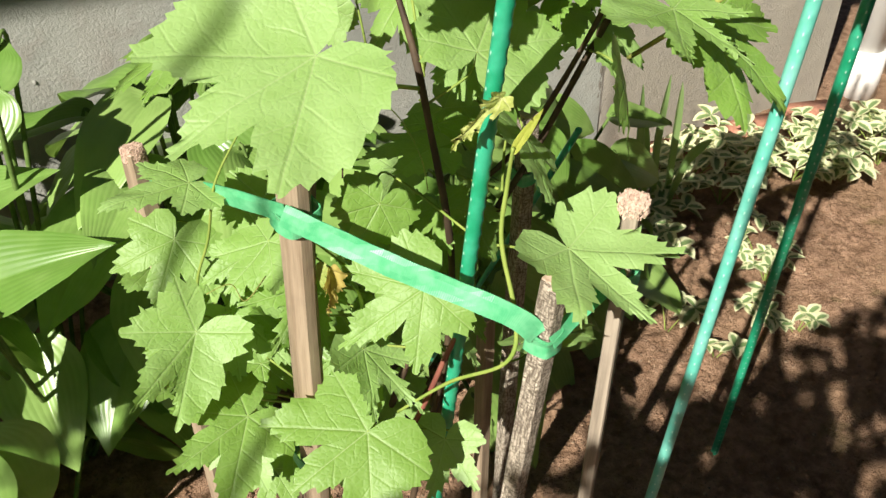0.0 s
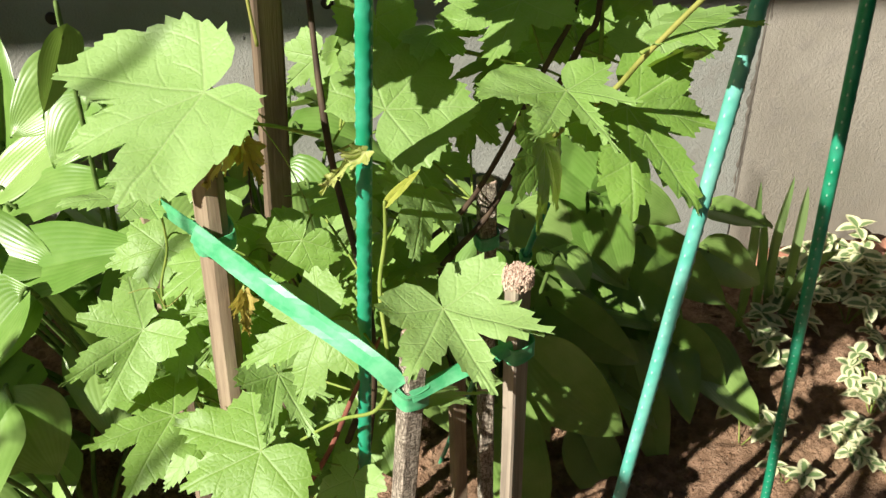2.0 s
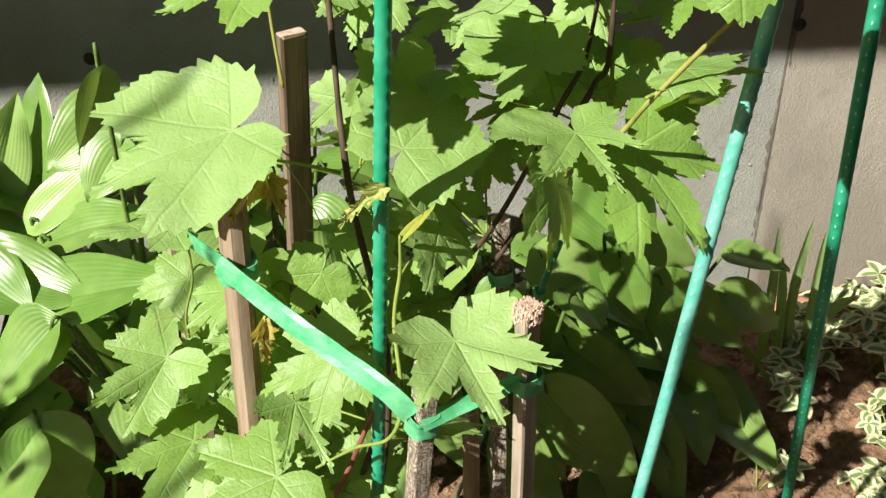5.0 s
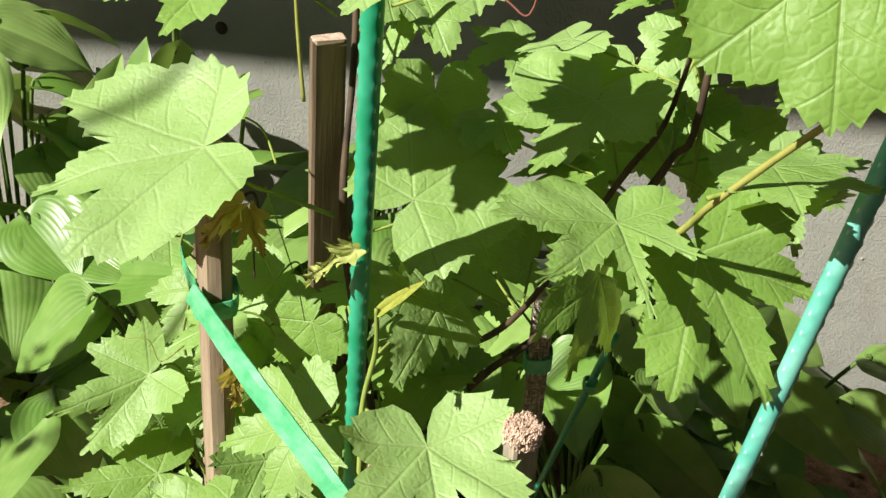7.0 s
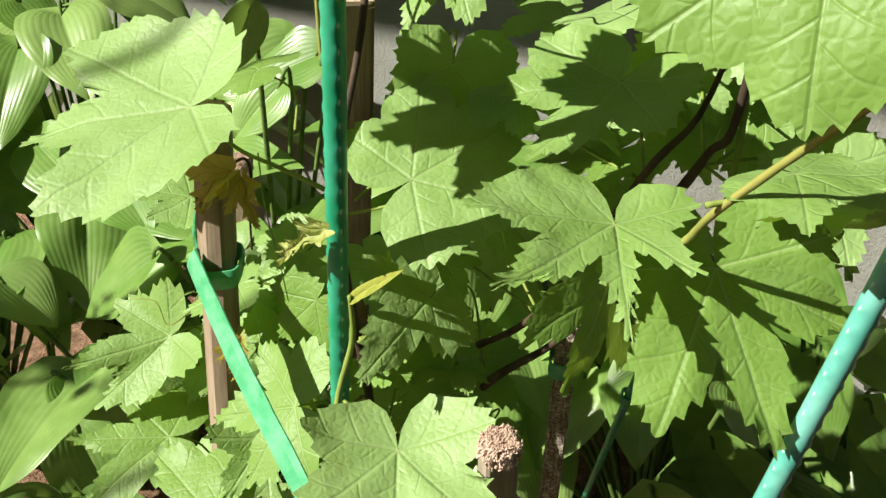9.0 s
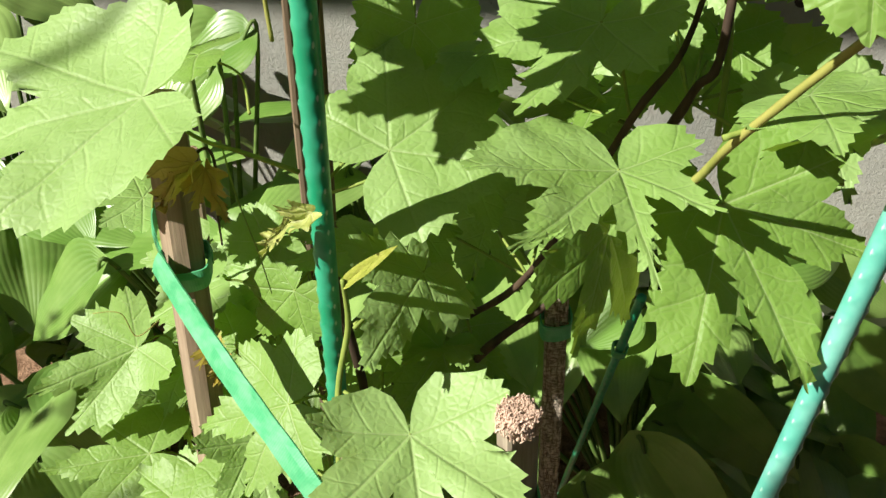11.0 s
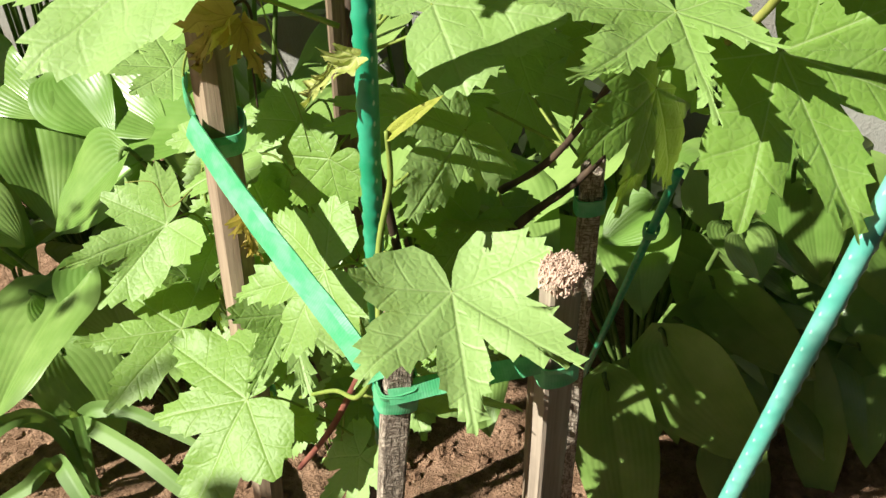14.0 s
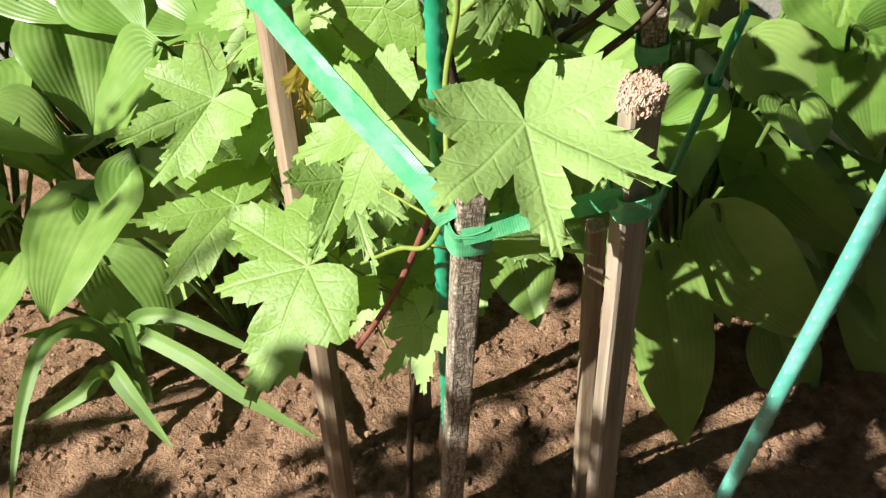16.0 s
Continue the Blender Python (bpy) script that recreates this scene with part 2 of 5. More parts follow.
M_BARK = stem_material("dark_cane", (0.035, 0.022, 0.014), (0.09, 0.06, 0.035))
M_STAKE = wood_material("stake_wood", (0.21, 0.155, 0.10), (0.37, 0.29, 0.20), (0.15, 0.11, 0.08))
M_GREYWOOD = wood_material("grey_wood", (0.20, 0.165, 0.125), (0.38, 0.32, 0.245), (0.14, 0.115, 0.09))
# brown stake wood, darkened so its colour carries the leaves' shade
M_BROWNWOOD_SHADE = wood_material("shade_brown_stake_wood", (0.105, 0.075, 0.05), (0.21, 0.155, 0.105), (0.075, 0.055, 0.04))
M_OLD = weathered_material()
M_FIBRE = plain_material("frayed_wood", (0.62, 0.46, 0.36), 0.9, (0.40, 0.28, 0.21), 200)
M_POLE = pole_material("green_coated_steel", (0.010, 0.26, 0.125), (0.04, 0.36, 0.215), 0.32)
M_POLE_PALE = pole_material("pale_green_coating", (0.09, 0.40, 0.31), (0.19, 0.50, 0.41), 0.36)
M_TAPE = tape_material()
M_SOIL = soil_material()
M_WALL = concrete_material("concrete", (0.225, 0.232, 0.205), (0.32, 0.322, 0.285))
M_WALL_PALE = concrete_material("pale_concrete", (0.26, 0.235, 0.19), (0.35, 0.32, 0.265))
M_SEAM = concrete_material("seam_mortar", (0.06, 0.05, 0.04), (0.19, 0.17, 0.14))
M_HOLE = plain_material("hole_mortar", (0.05, 0.035, 0.028), 0.95)
M_WHITE = plain_material("white_plastic", (0.78, 0.77, 0.73), 0.45, (0.7, 0.68, 0.63), 6)
M_SLAB = plain_material("weathered_slab", (0.3, 0.27, 0.24), 0.85, None, 4)
M_BOARD = wood_material("added_wall_boarding", (0.10, 0.07, 0.05), (0.17, 0.125, 0.09), (0.08, 0.06, 0.045), 40.0)
M_CRUMB = plain_material("bark_crumbs", (0.36, 0.25, 0.16), 0.95, (0.16, 0.11, 0.07), 150)
M_BRICK = plain_material("brick", (0.42, 0.20, 0.13), 0.9, (0.3, 0.14, 0.09), 60)


# ---- builders ----
def part(name, bm, mat, parent=None, label="", smooth_faces=True):
    me = bpy.data.meshes.new(name)
    bm.to_mesh(me)
    bm.free()
    me.materials.append(mat)
    if smooth_faces:
        me.polygons.foreach_set("use_smooth", [True] * len(me.polygons))
    ob = new(name, me)
    if parent:
        ob.parent = parent
    if label:
        ob["label"] = label
    return ob


def thing(name, label, category, group="", kind="", at=(0, 0, 0)):
    e = new(name)
    e.empty_display_size = 0.05
    e.location = at
    return tagged(e, label, category, group, kind)


def place_part(ob, m):
    """Sets a part by a pose of the world, under a parent that stands unturned."""
    ob.matrix_basis = (Matrix.Translation(ob.parent.location).inverted() if ob.parent else Matrix()) @ m
    return ob


def tube(name, points, radii, mat, parent, label="", sides=8, wobble=0.0, seed=1, world=True):
    """A round stem along a smooth line through a few points."""
    off = Vector(parent.location) if (parent and world) else Vector()
    pts = [Vector(p) - off for p in points]
    path, rad = [], []
    n = len(pts)
    steps = 7
    for i in range(n - 1):
        p0, p1, p2, p3 = pts[max(i - 1, 0)], pts[i], pts[i + 1], pts[min(i + 2, n - 1)]
        for k in range(steps if i < n - 2 else steps + 1):
            t = k / steps
            path.append(0.5 * ((2 * p1) + (p2 - p0) * t + (2 * p0 - 5 * p1 + 4 * p2 - p3) * t * t + (3 * p1 - p0 - 3 * p2 + p3) * t ** 3))
            r0 = radii[min(i, len(radii) - 1)]
            r1 = radii[min(i + 1, len(radii) - 1)]
            rad.append(r0 + (r1 - r0) * t)
    bm = bmesh.new()
    side = Vector((1, 0, 0))
    rings = []
    rng = random.Random(seed)
    for i, p in enumerate(path):
        d = (path[min(i + 1, len(path) - 1)] - path[max(i - 1, 0)]).normalized()
        if abs(d.dot(side)) > 0.9:
            side = Vector((0, 1, 0))
        a = (side - d * side.dot(d)).normalized()
        b = d.cross(a)
        side = a
        r = rad[i] * (1 + rng.uniform(-wobble, wobble))
        rings.append([bm.verts.new(p + (a * math.cos(w) + b * math.sin(w)) * r) for w in (2 * math.pi * k / sides for k in range(sides))])
    for r0, r1 in zip(rings, rings[1:]):
        for k in range(sides):
            bm.faces.new((r0[k], r0[(k + 1) % sides], r1[(k + 1) % sides], r1[k]))
    bm.faces.new(rings[0][::-1])
    bm.faces.new(rings[-1])
    return part(name, bm, mat, parent, label)


LOBE_ANGLES = (0, 48, -48, 103, -103)
LOBE_REACH = (1.0, 0.88, 0.88, 0.64, 0.64)


def grape_leaf_mesh(size, curl=0.12, reach=LOBE_REACH, turn=(0, 0, 0, 0, 0), sinus=0.6, seed=0, fold=0.06, lift=(0, 0, 0, 0, 0), side=(0, 0), join=0.0):
    """A five-lobed toothed blade: its stalk joins at the origin, its tip lies along +y, its upper face looks to +z.
    lift raises the tip of each lobe, side raises the halves, in shares of the length; join fills the notch
    between an upper and a lower lobe."""
    rng = random.Random(seed * 7 + 3)
    lobe = sorted((math.radians(a + t), r, h) for a, t, r, h in zip(LOBE_ANGLES, turn, reach, lift))
    axes = [a for a, _, _ in lobe]
    # a smooth outline: full lobes with narrow rounded notches between them; the last value tells where teeth grow
    slim = 1.6 if sinus < 0.48 else 1.0
    half = ((0.09, 0.88), (0.22, 0.72), (0.42, 0.57), (0.60, 0.45), (0.76, 0.33), (0.87, 0.18), (0.94, 0.05))
    marks = []
    for i, (a, r, _) in enumerate(lobe):
        if i == 0:
            for da, f in ((-176, 0.04), (-171, 0.22), (-163, 0.44), (-150, 0.64)):
                marks.append((math.radians(da), r * f, 0))
            marks.append((a - math.radians(min(32, 150 - abs(math.degrees(a)))) * 0.75, r * 0.82, 1))
            marks.append((a - math.radians(10), r * 0.91, 1))
        marks.append((a, r, 1))
        if i == 4:
            marks.append((a + math.radians(10), r * 0.91, 1))
            marks.append((a + math.radians(min(32, 150 - abs(math.degrees(a)))) * 0.75, r * 0.82, 1))
            for da, f in ((150, 0.64), (163, 0.44), (171, 0.22), (176, 0.04)):
                marks.append((math.radians(da), r * f, 0))
            break
        a2, r2, _ = lobe[i + 1]
        mid = (a + a2) / 2 + math.radians(rng.uniform(-2, 2))
        depth = (min(r, r2) + (join * abs(r - r2) if i in (0, 3) else 0)) * min(0.90, sinus * (0.92 if i in (1, 2) else 1.5) * rng.uniform(0.9, 1.1))
        w1, w2 = rng.uniform(0.92, 1.06), rng.uniform(0.92, 1.06)
        for g, f in half:
            marks.append((a + (mid - a) * g, depth + (r - depth) * f ** slim * w1, 1 if g < 0.8 else 0))
        marks.append((mid, depth * 0.97, 0))
        for g, f in half[::-1]:
            marks.append((a2 + (mid - a2) * g, depth + (r2 - depth) * f ** slim * w2, 1 if g < 0.8 else 0))
    pts = [Vector((r * math.sin(a), r * math.cos(a))) for a, r, _ in marks]
    # teeth, leaning towards the nearest lobe's tip, of uneven size
    flat, outline = [], []
    run, pitch, tall = 0.0, 0.085, 1.0
    for i in range(len(pts) - 1):
        a, b = pts[i], pts[i + 1]
        step = (b - a).length
        n = max(1, int(step / 0.018))
        rising = b.length > a.length
        out = Vector((-(b - a).y, (b - a).x)).normalized()
        if out.dot((a + b) / 2) < 0:
            out = -out
        for k in range(n):
            p = a.lerp(b, k / n)
            run += step / n
            if run > pitch:
                run, pitch, tall = 0.0, rng.choice((0.075, 0.11, 0.15)) * rng.uniform(0.85, 1.15), rng.uniform(0.7, 1.3)
            f = run / pitch
            f = f if rising else 1 - f
            h = 0.50 * pitch * tall * (max(0.0, f) ** 1.4 - 0.35) * marks[i][2] * marks[i + 1][2]
            tip_near = min(1.0, min((p - q[1]).length for q in ((0, Vector((r * math.sin(w), r * math.cos(w)))) for w, r, _ in lobe)) / 0.05)
            flat.append(p)
            outline.append(p + out * h * tip_near)
    flat.append(pts[-1])
    outline.append(pts[-1])
    rings = (0.12, 0.28, 0.44, 0.58, 0.7, 0.82, 0.92, 1.0)
    sway = Vector((rng.uniform(0, 50), rng.uniform(0, 50), rng.uniform(0, 50)))
    bm = bmesh.new()
    uv = bm.loops.layers.uv.new("leaf")
    coords = {}

    def raised(a, r):
        for (a0, r0, h0), (a1, r1, h1) in zip(lobe, lobe[1:]):
            if a0 <= a <= a1:
                f = (a - a0) / (a1 - a0)
                f = f * f * (3 - 2 * f)
                return (h0 + (h1 - h0) * f) * (r / (r0 + (r1 - r0) * f)) ** 1.3
        _, r0, h0 = lobe[0] if a < axes[0] else lobe[-1]
        return h0 * (r / r0) ** 1.3

    def vert(p):
        r, a = p.length, math.atan2(p.x, p.y)
        ax = min(axes, key=lambda q: abs(a - q))
        u, v = r * math.cos(a - ax), r * math.sin(a - ax)
        w = abs(v)
        z = raised(a, r) - curl * r * r + fold * (min(w, 0.16) - 1.6 * w * w)
        z += side[0] * max(0, p.x) + side[1] * max(0, -p.x)
        z += 0.12 * r * noise.noise(Vector((p.x * 1.7, p.y * 1.7, 0)) + sway) + 0.05 * r * noise.noise(Vector((p.x * 4.5, p.y * 4.5, 3)) + sway)
        q = bm.verts.new((p.x * size, p.y * size, z * size))
        coords[q] = (u, v)
        return q

    centre = vert(Vector((0, 0.001)))
    rows = [[vert(flat[i].lerp(outline[i], max(0, (f - 0.7) / 0.3)) * f) for i in range(len(outline))] for f in rings]
    for i in range(len(outline) - 1):
        bm.faces.new((centre, rows[0][i + 1], rows[0][i]))
        for r0, r1 in zip(rows, rows[1:]):
            bm.faces.new((r0[i], r0[i + 1], r1[i + 1], r1[i]))
    for f in bm.faces:
        for lp in f.loops:
            lp[uv].uv = coords[lp.vert]
    bm.normal_update()
    if sum(f.normal.z for f in bm.faces) < 0:
        bmesh.ops.reverse_faces(bm, faces=bm.faces)
    return bm


def hosta_leaf_mesh(length, width, droop=0.25, channel=0.25, seed=0, ribs=7, tip=1.0, twist=0.0):
    """A heart-shaped ribbed blade from its stalk at the origin along +y, upper face to +z."""
    rng = random.Random(seed)
    ny, nx = 20, 42
    sway = Vector((rng.uniform(0, 50), rng.uniform(0, 50), 0))
    bm = bmesh.new()
    uv = bm.loops.layers.uv.new("leaf")
    rows, coords = [], {}
    for i in range(ny + 1):
        t = i / ny
        w = (math.sin(math.pi * min(1, t * 1.0) ** 0.62) ** 0.75) * (1 - 0.15 * t)
        if t > 0.82:
            w *= 1 - 0.25 * ((t - 0.82) / 0.18)
        row = []
        for k in range(nx + 1):
            s = 2 * k / nx - 1
            x = s * w * width / 2
            back = 0.10 * abs(s) ** 1.5 * (1 - t) ** 3 * length
            y = t * length - back
            z = -droop * length * t * t + channel * abs(x) * (1 - 0.5 * t) - channel * 0.9 * x * x / width
            z -= 0.00018 * math.cos(s * math.pi * ribs * 2) * min(1, w * 1.3) * (1 if abs(s) < 0.93 else 0)
            z += 0.11 * width * noise.noise(Vector((x * 11, y * 9, 1)) + sway) * (0.3 + abs(s)) + 0.03 * width * noise.noise(Vector((x * 30, y * 24, 4)) + sway) * s * s
            z += twist * x * t
            q = bm.verts.new((x, y, z))
            coords[q] = (t, abs(s))
            row.append(q)
        rows.append(row)
    for r0, r1 in zip(rows, rows[1:]):
        for k in range(nx):
            bm.faces.new((r0[k], r0[k + 1], r1[k + 1], r1[k]))
    for f in bm.faces:
        for lp in f.loops:
            lp[uv].uv = coords[lp.vert]
    bmesh.ops.remove_doubles(bm, verts=bm.verts, dist=1e-5)
    return bm


def strap_leaf(parent, points, width, seed=0, name="strap_leaf", mat=None, fold=0.35):
    """A long narrow blade along a smooth line through a few points."""
    pts = [Vector(p) - Vector(parent.location) for p in points]
    n, path = len(pts), []
    for i in range(n - 1):
        p0, p1, p2, p3 = pts[max(i - 1, 0)], pts[i], pts[i + 1], pts[min(i + 2, n - 1)]
        for k in range(8 if i < n - 2 else 9):
            t = k / 8
            path.append(0.5 * ((2 * p1) + (p2 - p0) * t + (2 * p0 - 5 * p1 + 4 * p2 - p3) * t * t + (3 * p1 - p0 - 3 * p2 + p3) * t ** 3))
    bm = bmesh.new()
    uv = bm.loops.layers.uv.new("leaf")
    rows, coords = [], {}
    for i, p in enumerate(path):
        t = i / (len(path) - 1)
        d = (path[min(i + 1, len(path) - 1)] - path[max(i - 1, 0)]).normalized()
        side = d.cross(Vector((0.25, -0.8, 0.55))).normalized()
        up = side.cross(d)
        w = width / 2 * min(1, 0.55 + t * 1.5) * (1 - max(0, (t - 0.55) / 0.45) ** 1.8) + 0.0006
        row = []
        for k in range(9):
            s = k / 4 - 1
            q = bm.verts.new(p + side * s * w + up * fold * w * (abs(s) - 0.5))
            coords[q] = (t, abs(s))
            row.append(q)
        rows.append(row)
    for r0, r1 in zip(rows, rows[1:]):
        for k in range(8):
            bm.faces.new((r0[k], r0[k + 1], r1[k + 1], r1[k]))
    for f in bm.faces:
        for lp in f.loops:
            lp[uv].uv = coords[lp.vert]
    return part(name, bm, mat or M_IRIS, parent)


def post_frame(foot, top):
    """A pose whose z runs up the post, and the post's length."""
    foot, top = Vector(foot), Vector(top)
    z = (top - foot).normalized()
    x = (Vector((1, 0, 0)) - z * z.x).normalized()
    y = z.cross(x)
    m = Matrix((x, y, z)).transposed().to_4x4()
    m.translation = foot
    return m, (top - foot).length


def stake(label, foot, top, side, spin, mat, frayed=False, seed=0, group="wooden stakes", worn=0.1, flat=1.0):
    """A sawn square stake with worn arrises; a mallet has frayed some tops."""
    m, length = post_frame(foot, top)
    rng = random.Random(seed)
    e = tagged(new("wooden_stake"), label, "stake", group)
    e.matrix_basis = m @ Matrix.Rotation(radians(spin), 4, "Z")
    bm = bmesh.new()
    n, corner = 40, side * worn
    prof = []
    h = side / 2
    for cx, cy in ((1, 1), (-1, 1), (-1, -1), (1, -1)):
        a, b = Vector((cx * h, cy * (h - corner))), Vector((cx * (h - corner), cy * h))
        prof += [a, b] if cx * cy > 0 else [b, a]
    prof = [Vector((q.x, q.y * flat)) for q in prof]
    sway = rng.uniform(0, 90)
    rings = []
    for i in range(n + 1):
        t = i / n
        z = -0.12 + (length + 0.12) * t
        ring = []
        for j, q in enumerate(prof):
            k = 1 + 0.05 * noise.noise(Vector((q.x * 60, q.y * 60, z * 14 + sway)))
            ring.append(bm.verts.new((q.x * k + 0.0012 * noise.noise((sway, 0, z * 5)), q.y * k, z if i < n else z + rng.uniform(-0.002, 0.002))))
        rings.append(ring)
    for r0, r1 in zip(rings, rings[1:]):
        for k in range(8):
            bm.faces.new((r0[k], r0[(k + 1) % 8], r1[(k + 1) % 8], r1[k]))
    bm.faces.new(rings[-1])
    part("shaft", bm, mat, e, smooth_faces=False)
    bm = bmesh.new()
    low = [bm.verts.new((q.x * 0.985, q.y * 0.985, length - 0.004)) for q in prof]
    high = [bm.verts.new((q.x * 0.93, q.y * 0.93, length + 0.0025 + rng.uniform(-0.001, 0.001))) for q in prof]
    for k in range(8):
        bm.faces.new((low[k], low[(k + 1) % 8], high[(k + 1) % 8], high[k]))
    bm.faces.new(high)
    part("cut_end", bm, M_FIBRE, e, "pale sawn end grain", smooth_faces=False)
    if frayed:
        bm = bmesh.new()
        for i in range(1500):
            a = rng.uniform(0, 2 * math.pi)
            d = h * 1.12 * math.sqrt(rng.random())
            x, y = d * math.cos(a), d * math.sin(a)
            q = max(abs(x), abs(y)) / h
            base = Vector((x * 1.02, y * 1.02, length + 0.003 - 0.014 * rng.random() * (q > 0.75) + 0.002 * rng.random()))
            lean = Vector((x * 30 * h, y * 30 * h, 0.25 + rng.uniform(-0.2, 0.4))).normalized()
            lean = (lean + Vector((rng.uniform(-0.7, 0.7), rng.uniform(-0.7, 0.7), rng.uniform(-0.5, 0.4)))).normalized()
            ln, w = rng.uniform(0.001, 0.003), rng.uniform(0.0004, 0.0011)
            a = lean.orthogonal().normalized() * w
            b = lean.cross(a)
            tip = base + lean * ln
            vs = [bm.verts.new(base + a - lean * 0.002), bm.verts.new(base + b - lean * 0.002), bm.verts.new(base - a - lean * 0.002), bm.verts.new(base - b - lean * 0.002)]
            ws = [bm.verts.new(tip + a * 0.7), bm.verts.new(tip + b * 0.7), bm.verts.new(tip - a * 0.7), bm.verts.new(tip - b * 0.7)]
            for k in range(4):
                bm.faces.new((vs[k], vs[(k + 1) % 4], ws[(k + 1) % 4], ws[k]))
            bm.faces.new(ws)
        part("frayed_top", bm, M_FIBRE, e, "mushroomed frayed wood fibres", smooth_faces=False)
    return e


def pole(label, foot, top, radius, spin=0.0, mat=None):
    """A plastic-coated steel garden pole with rows of small nubs."""
    m, length = post_frame(foot, top)
    e = tagged(new("plant_pole"), label, "plant pole", "green plant poles")
    e.matrix_basis = m @ Matrix.Rotation(radians(spin), 4, "Z")
    sides, step = 20, 0.0025
    n = int((length + 0.12) / step)
    verts, faces = [], []
    for i in range(n + 1):
        z = -0.12 + i * step
        for k in range(sides):
            a = 2 * math.pi * k / sides
            row = max(0.0, math.cos(a - 0.3), math.cos(a - 0.3 + 2.1)) ** 24
            half = 0.5 if math.cos(a - 0.3) < 0.3 else 0.0
            wave = max(0.0, math.cos(2 * math.pi * (z / 0.017 + half))) ** 0.8
            r = radius * (1 + 0.16 * row * wave)
            verts.append((r * math.cos(a), r * math.sin(a), z))
        if i:
            o = (i - 1) * sides
            faces += [(o + k, o + (k + 1) % sides, o + sides + (k + 1) % sides, o + sides + k) for k in range(sides)]
    faces.append(tuple(range(n * sides, (n + 1) * sides)))
    me = bpy.data.meshes.new("tube")
    me.from_pydata(verts, [], faces)
    me.materials.append(mat or M_POLE)
    me.polygons.foreach_set("use_smooth", [True] * len(me.polygons))
    ob = new("tube", me)
    ob.parent = e
    return e


def tape_strip(parent, points, width, ups, name="strip", thick=0.0007, label=""):
    """A flat tape along a line of points; ups give the way its width runs."""
    off = Vector(parent.location)
    pts = [Vector(p) - off for p in points]
    dense, up = [], []
    n = len(pts)
    for i in range(n - 1):
        for k in range(10 if i < n - 2 else 11):
            t = k / 10
            p0, p1, p2, p3 = pts[max(i - 1, 0)], pts[i], pts[i + 1], pts[min(i + 2, n - 1)]
            dense.append(0.5 * ((2 * p1) + (p2 - p0) * t + (2 * p0 - 5 * p1 + 4 * p2 - p3) * t * t + (3 * p1 - p0 - 3 * p2 + p3) * t ** 3) if n > 2 else p1.lerp(p2, t))
            up.append(Vector(ups[i]).lerp(Vector(ups[i + 1]), t))
    bm = bmesh.new()
    uv = bm.loops.layers.uv.new("leaf")
    rows, run, coords = [], 0.0, {}
    for i, p in enumerate(dense):
        d = (dense[min(i + 1, len(dense) - 1)] - dense[max(i - 1, 0)]).normalized()
        u = (up[i] - d * up[i].dot(d)).normalized()
        o = d.cross(u)
        if i:
            run += (p - dense[i - 1]).length
        w = width / 2 * (1 + 0.03 * math.sin(run * 130))
        sag = 0.0012 * math.sin(run * 60 + 1)
        row = []
        for s, b in ((-1, 0), (-0.4, sag), (0.4, sag * 1.4), (1, 0)):
            row.append(bm.verts.new(p + u * s * w + o * (b + thick)))
        for s, b in ((1, 0), (0.4, sag * 1.4), (-0.4, sag), (-1, 0)):
            row.append(bm.verts.new(p + u * s * w + o * (b - thick)))
        for k, q in enumerate(row):
            coords[q] = (run, k / 8)
        rows.append(row)
    for r0, r1 in zip(rows, rows[1:]):
        for k in range(8):
            bm.faces.new((r0[k], r0[(k + 1) % 8], r1[(k + 1) % 8], r1[k]))
    bm.faces.new(rows[0][::-1])
    bm.faces.new(rows[-1])
    for f in bm.faces:
        for lp in f.loops:
            lp[uv].uv = coords[lp.vert]
    return part(name, bm, M_TAPE, parent, label, smooth_faces=False)


def tape_loop(parent, post, along, half, width, tilt=0.0, seed=0, spin=0.0, name="loop"):
    """A turn of tape round a post, at a share of metres up it."""
    m, _ = post_frame(*post)
    m = m @ Matrix.Rotation(radians(spin), 4, "Z")
    pts, ups = [], []
    r = half * 1.16
    for k in range(13):
        a = 2 * math.pi * k / 12 + 0.3
        c = max(abs(math.cos(a)), abs(math.sin(a)))
        rr = r * (0.55 + 0.45 / c)
        pts.append(m @ Vector((rr * math.cos(a), rr * math.sin(a), along + tilt * math.cos(a - 1.0))))
        ups.append(m.to_3x3() @ Vector((0, 0, 1)))
    return tape_strip(parent, pts, width, ups, name)


# ---- ground ----
def ground_height(x, y):
    z = -0.03 * min(max((y - 1.0) / 1.2, 0), 1.5) - 0.02
    z += 0.022 * noise.noise((x * 2.3, y * 2.3, 0)) + 0.011 * noise.noise((x * 9, y * 9, 2)) + 0.006 * noise.noise((x * 26, y * 26, 5))
    if -1.3 < x < 2.3 and 0.5 < y < 2.25:
        z += 0.0055 * abs(noise.noise((x * 48, y * 48, 9))) + 0.004 * noise.noise((x * 95, y * 95, 3))
    return z


